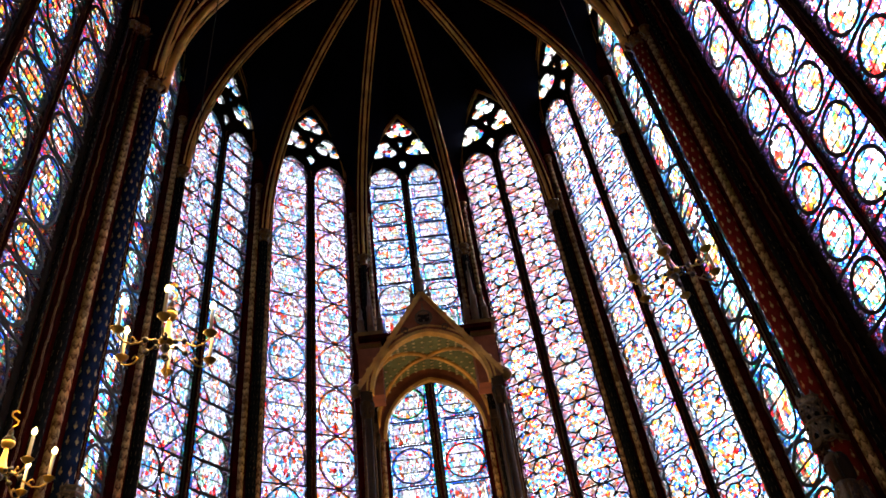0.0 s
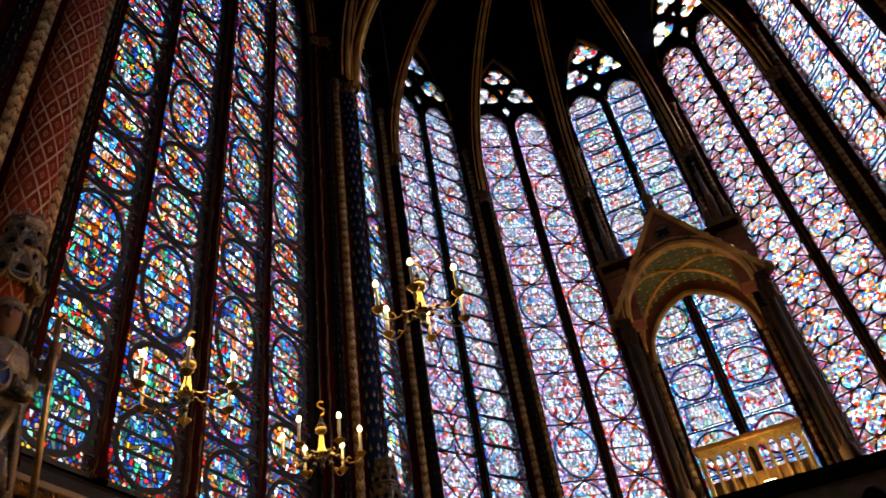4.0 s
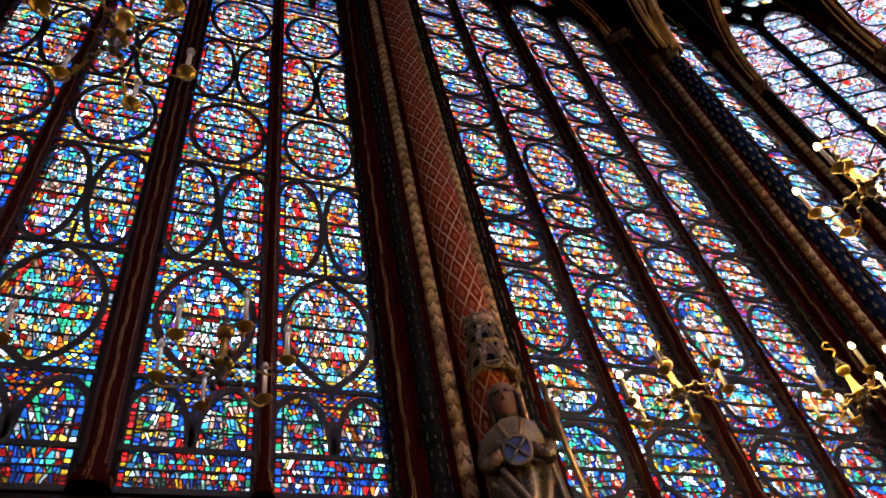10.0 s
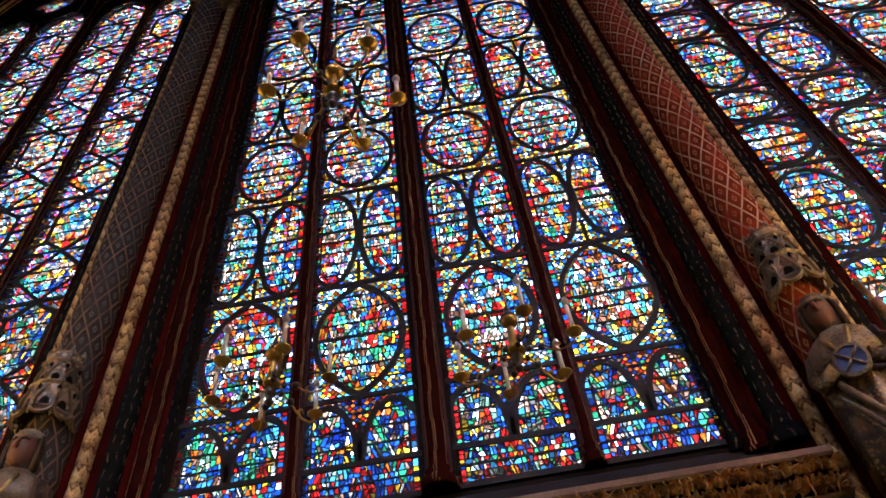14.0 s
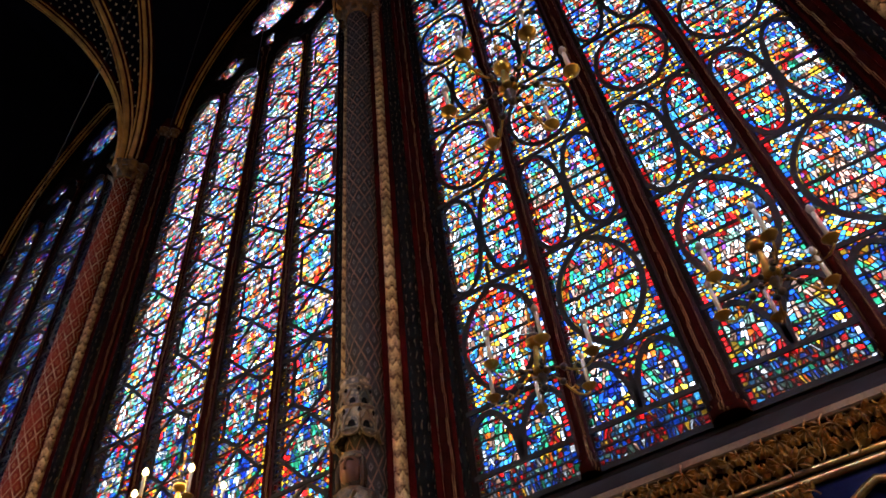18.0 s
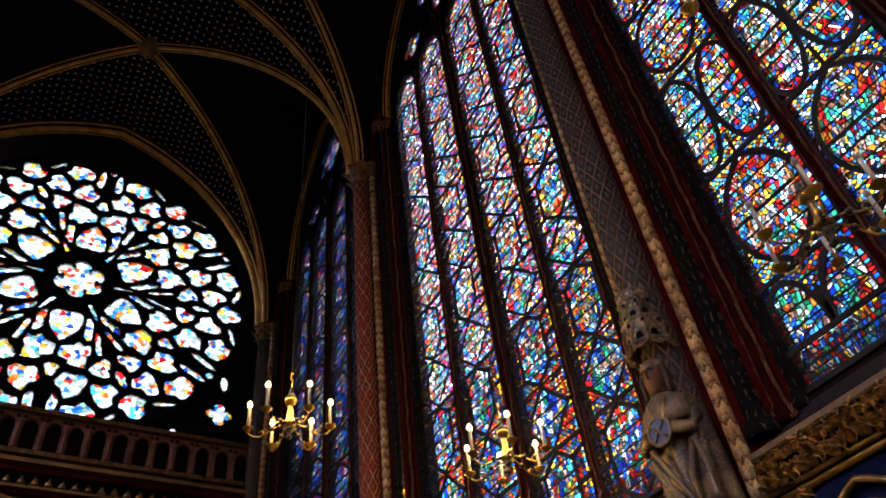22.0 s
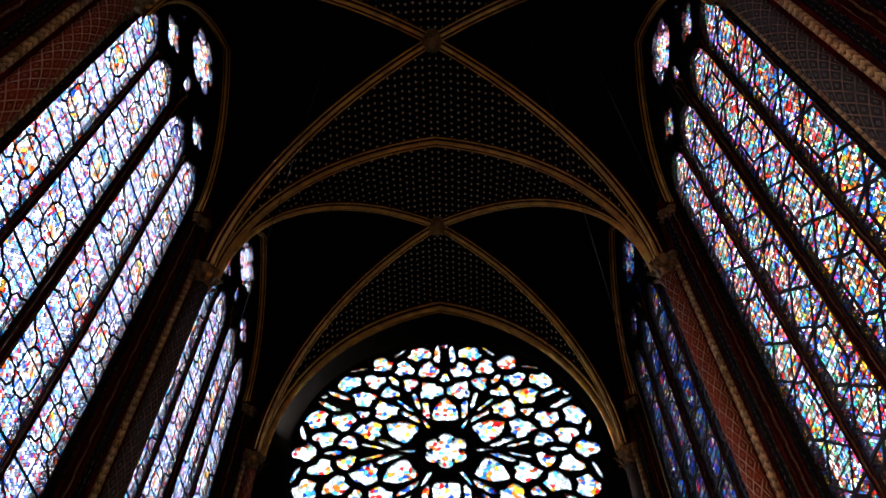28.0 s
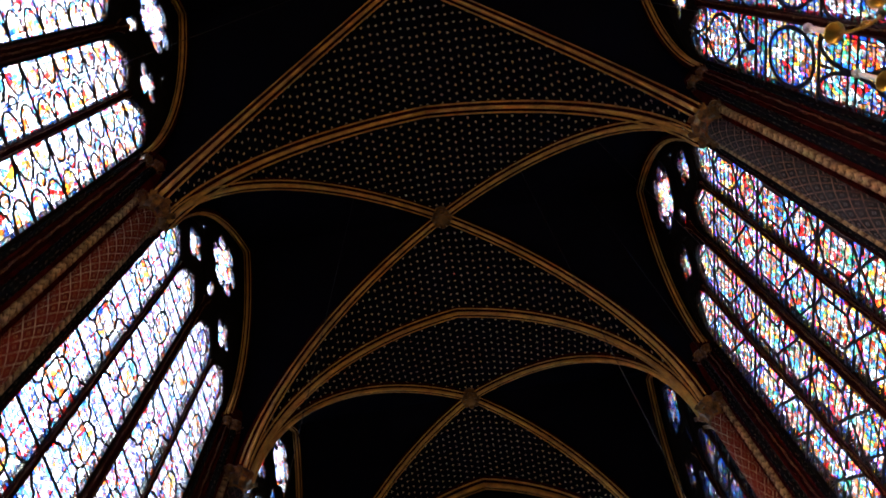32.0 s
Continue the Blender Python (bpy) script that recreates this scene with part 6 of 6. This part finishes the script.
for s in (-1, 1):
    put(part("medallion", plate(ring(0, 0, 0.08, 0.08, 14), [foil(0, 0, 0.06, 4, 45)], 0.04), M_CANOPY, trib), pose(s * 0.45, -0.035, 10.78))
    for y, r in ((0.07, 0.075), (1.5, 0.065)):
        bm = bmesh.new()
        lathe(bm, [(0.15, 5.33), (0.15, 5.68), (0.1, 5.76), (r, 5.82), (r, 8.75)], 12, (s * 1.38, y, 0))
        capital(bm, r, 8.75, 0.4, (s * 1.38, y, 0))
        box(bm, s * 1.38 - 0.12, s * 1.38 + 0.12, y - 0.11, y + 0.11, 9.15, 9.36)
        part("column", bm, M_JAMB, trib)
        for e in (-1, 1):
            bm = bmesh.new()
            lathe(bm, [(0.05, 5.33), (0.024, 5.75), (0.024, 8.75), (0.05, 8.95), (0.05, 9.1)], 8, (s * 1.38 + e * 0.1, y - 0.05, 0))
            part("colonnette", bm, M_JAMB, trib)
    # corner finial, pinnacle turret behind the gable
    bm = bmesh.new()
    lathe(bm, [(0.06, 9.3), (0.12, 9.38), (0.13, 9.48), (0.05, 9.58)], 8, (s * 1.6, 0.05, 0))
    part("corner_head", bm, M_GOLD, trib)
    bm = bmesh.new()
    box(bm, s * 1.28 - 0.26, s * 1.28 + 0.26, 0.25, 0.75, 9.4, 10.9)
    part("turret_base", bm, M_SPANDREL, trib, "red painted turret base")
    bm = bmesh.new()
    box(bm, s * 1.28 - 0.32, s * 1.28 + 0.32, 0.2, 0.8, 10.9, 11.02)
    box(bm, s * 1.28 - 0.28, s * 1.28 + 0.28, 0.22, 0.78, 10.6, 10.68)
    part("cornice", bm, M_GOLD, trib)
    for dx in (-0.22, 0, 0.22):
        for dy in (0.3, 0.7):
            tall = 1.75 if dx == 0 else 0.9
            bm = bmesh.new()
            lathe(bm, [(0.07, 11.0), (0.07, 11.0 + tall * 0.4), (0.09, 11.0 + tall * 0.43), (0.05, 11.0 + tall * 0.46), (0.008, 11.0 + tall), (0.03, 11.03 + tall), (0.004, 11.1 + tall)], 6, (s * 1.22 + dx, dy, 0))
            part("pinnacle", bm, M_PINNACLE, trib)
for dx, dy, z1 in ((0, 0.45, 13.35), (-0.2, 0.4, 12.5), (0.2, 0.4, 12.5), (0, 0.05, 12.05)):
    bm = bmesh.new()
    lathe(bm, [(0.1, 11.2), (0.1, z1 - 0.9), (0.14, z1 - 0.86), (0.07, z1 - 0.8), (0.05, z1 - 0.5), (0.08, z1 - 0.46), (0.03, z1 - 0.4), (0.012, z1 - 0.08), (0.05, z1 - 0.04), (0.006, z1)], 8, (dx, dy, 0))
    part("spire", bm, M_PINNACLE, trib, "small stone spire with finial")
# its vault: four cells between wall arches, with crossing ribs
zc, half, deep = 9.34, 1.27, 1.5
tv = bmesh.new()
key = Vector((0, 0.07 + deep / 2, 10.6))
spots = []
feet = [Vector((-half, 0.07, zc)), Vector((half, 0.07, zc)), Vector((half, 0.07 + deep, zc)), Vector((-half, 0.07 + deep, zc))]
for i in range(4):
    a, b = feet[i], feet[(i + 1) % 4]
    top = (a + b) / 2
    top.z = 10.7
    for f in (a, b):
        dg, wl2 = arc_points(f, key, 10), arc_points(f, top, 10)
        for j in range(10):
            for c in range(4):
                q = [dg[j].lerp(wl2[j], c / 4), dg[j].lerp(wl2[j], (c + 1) / 4), dg[j + 1].lerp(wl2[j + 1], (c + 1) / 4), dg[j + 1].lerp(wl2[j + 1], c / 4)]
                if (q[0] - q[1]).length < 1e-5 or (q[0] - q[3]).length < 1e-5:
                    q = q[1:] if (q[0] - q[1]).length < 1e-5 else q
                try:
                    tv.faces.new([tv.verts.new(v) for v in q])
                except ValueError:
                    pass
                if j > 1:
                    mid = (q[0] + q[2]) / 2
                    spots.append(mid - Vector((0, 0.012, 0.025)))
part("canopy_vault", tv, M_TRIBUNE, trib, "greenish canopy vault with gold stars")
bm = bmesh.new()
for p in spots:
    lathe(bm, [(0.001, -0.008), (0.04, 0.0), (0.001, 0.008)], 5, tuple(p))
tagged(part("star_sowing", bm, M_STAR, trib, "small gold stars"), kind="stuff")
for f in feet:
    tr = tube(bmesh.new(), [p - Vector((0, 0, 0.03)) for p in arc_points(f, key, 10)], 0.05, 8)
    part("rib", tr, M_RIB, trib)
put(part("rear_arch", plate([(-1.45, 9.0), (-1.14, 9.0)] + [p for p in reversed(arch(0, 1.14, 9.0, 9.0, 1.4, 12)[2:])] + [(1.14, 9.0), (1.45, 9.0), (1.45, 10.75), (-1.45, 10.75)], [], 0.1), M_SPANDREL, trib, "red rear arch wall"), pose(0, 1.55, 0))
bm = bmesh.new()
bar2(bm, arch(0, 1.13, 9.0, 9.0, 1.39, 12)[2:], 0.07, 1.48, 1.6)
part("rear_arch_moulding", bm, M_RIB, trib)
bm = bmesh.new()
box(bm, -1.5, 1.5, 0.1, 1.65, 10.75, 10.85)
part("canopy_roof", bm, M_DARKRED, trib)

plat = thing("platform", pose(-0.02, 13.1, 0), "raised dark stone platform with a gilded arcade parapet", "platform")
bm = bmesh.new()
box(bm, -2.3, 2.3, -0.5, 1.75, 5.32, 5.55)
box(bm, -2.36, 2.36, -0.56, 1.75, 5.44, 5.52)
part("slab", bm, M_BLACKSTONE, plat, "dark moulded stone slab")
for x in (-2.0, -0.7, 0.7, 2.0):
    for y in (-0.3, 1.4):
        bm = bmesh.new()
        lathe(bm, [(0.16, 0.0), (0.16, 0.2), (0.09, 0.3), (0.09, 4.4)], 10, (x, y, 0))
        capital(bm, 0.09, 4.4, 0.35, (x, y, 0))
        part("column", bm, M_CANOPY, plat)
put(part("arcade", plate([(-2.25, 4.7), (2.25, 4.7), (2.25, 5.33), (-2.25, 5.33)], [ring(-1.35 + 1.35 * k, 4.95, 0.18, 0.18, 14) for k in range(3)], 0.12), M_CANOPY, plat), pose(0, -0.36, 0))
n = 9
pw = 1.8 / n
parapet = [arch(-0.94 + pw * (k + 0.5), pw * 0.41, 5.62, 6.62, 0.15, 6) for k in range(n)]
put(part("parapet", plate([(-1.0, 5.55), (0.92, 5.55), (0.92, 6.88), (-1.0, 6.88)], parapet, 0.08, 0.01), M_GILT, plat, "gilded pierced parapet"), pose(0, 1.0, 0))
for k in range(n + 1):
    bm = bmesh.new()
    lathe(bm, [(0.034, 5.56), (0.034, 5.62), (0.018, 5.66), (0.018, 6.54), (0.032, 6.6), (0.036, 6.64)], 8, (-0.94 + pw * k, 0.97, 0))
    part("colonnette", bm, M_GILT, plat)
bm = bmesh.new()
box(bm, -1.06, 0.98, 0.93, 1.12, 6.88, 6.95)
part("rail", bm, M_GOLD, plat)
bm = bmesh.new()
box(bm, -0.98, 0.9, 1.2, 1.26, 5.55, 6.3)
part("back_panel", bm, M_GOLD, plat, "gilded panel behind the parapet")
lampb = thing("uplight", pose(0, 12.85, 5.55), "small warm floodlight on the platform floor", "lamp")
bm = bmesh.new()
box(bm, -0.12, 0.12, -0.06, 0.06, 0, 0.08)
part("housing", bm, M_IRON, lampb)
bm = bmesh.new()
box(bm, -0.1, 0.1, -0.04, 0.04, 0.082, 0.09)
part("lens", bm, glow("lamp_lens", (1.0, 0.62, 0.25), 12.0), lampb)
lamp = new("platform_light", bpy.data.lights.new("platform_light", "POINT"))
lamp.data.energy, lamp.data.color, lamp.data.shadow_soft_size = 32.0, (1.0, 0.62, 0.24), 0.08
lamp.location = (0, 12.85, 5.72)
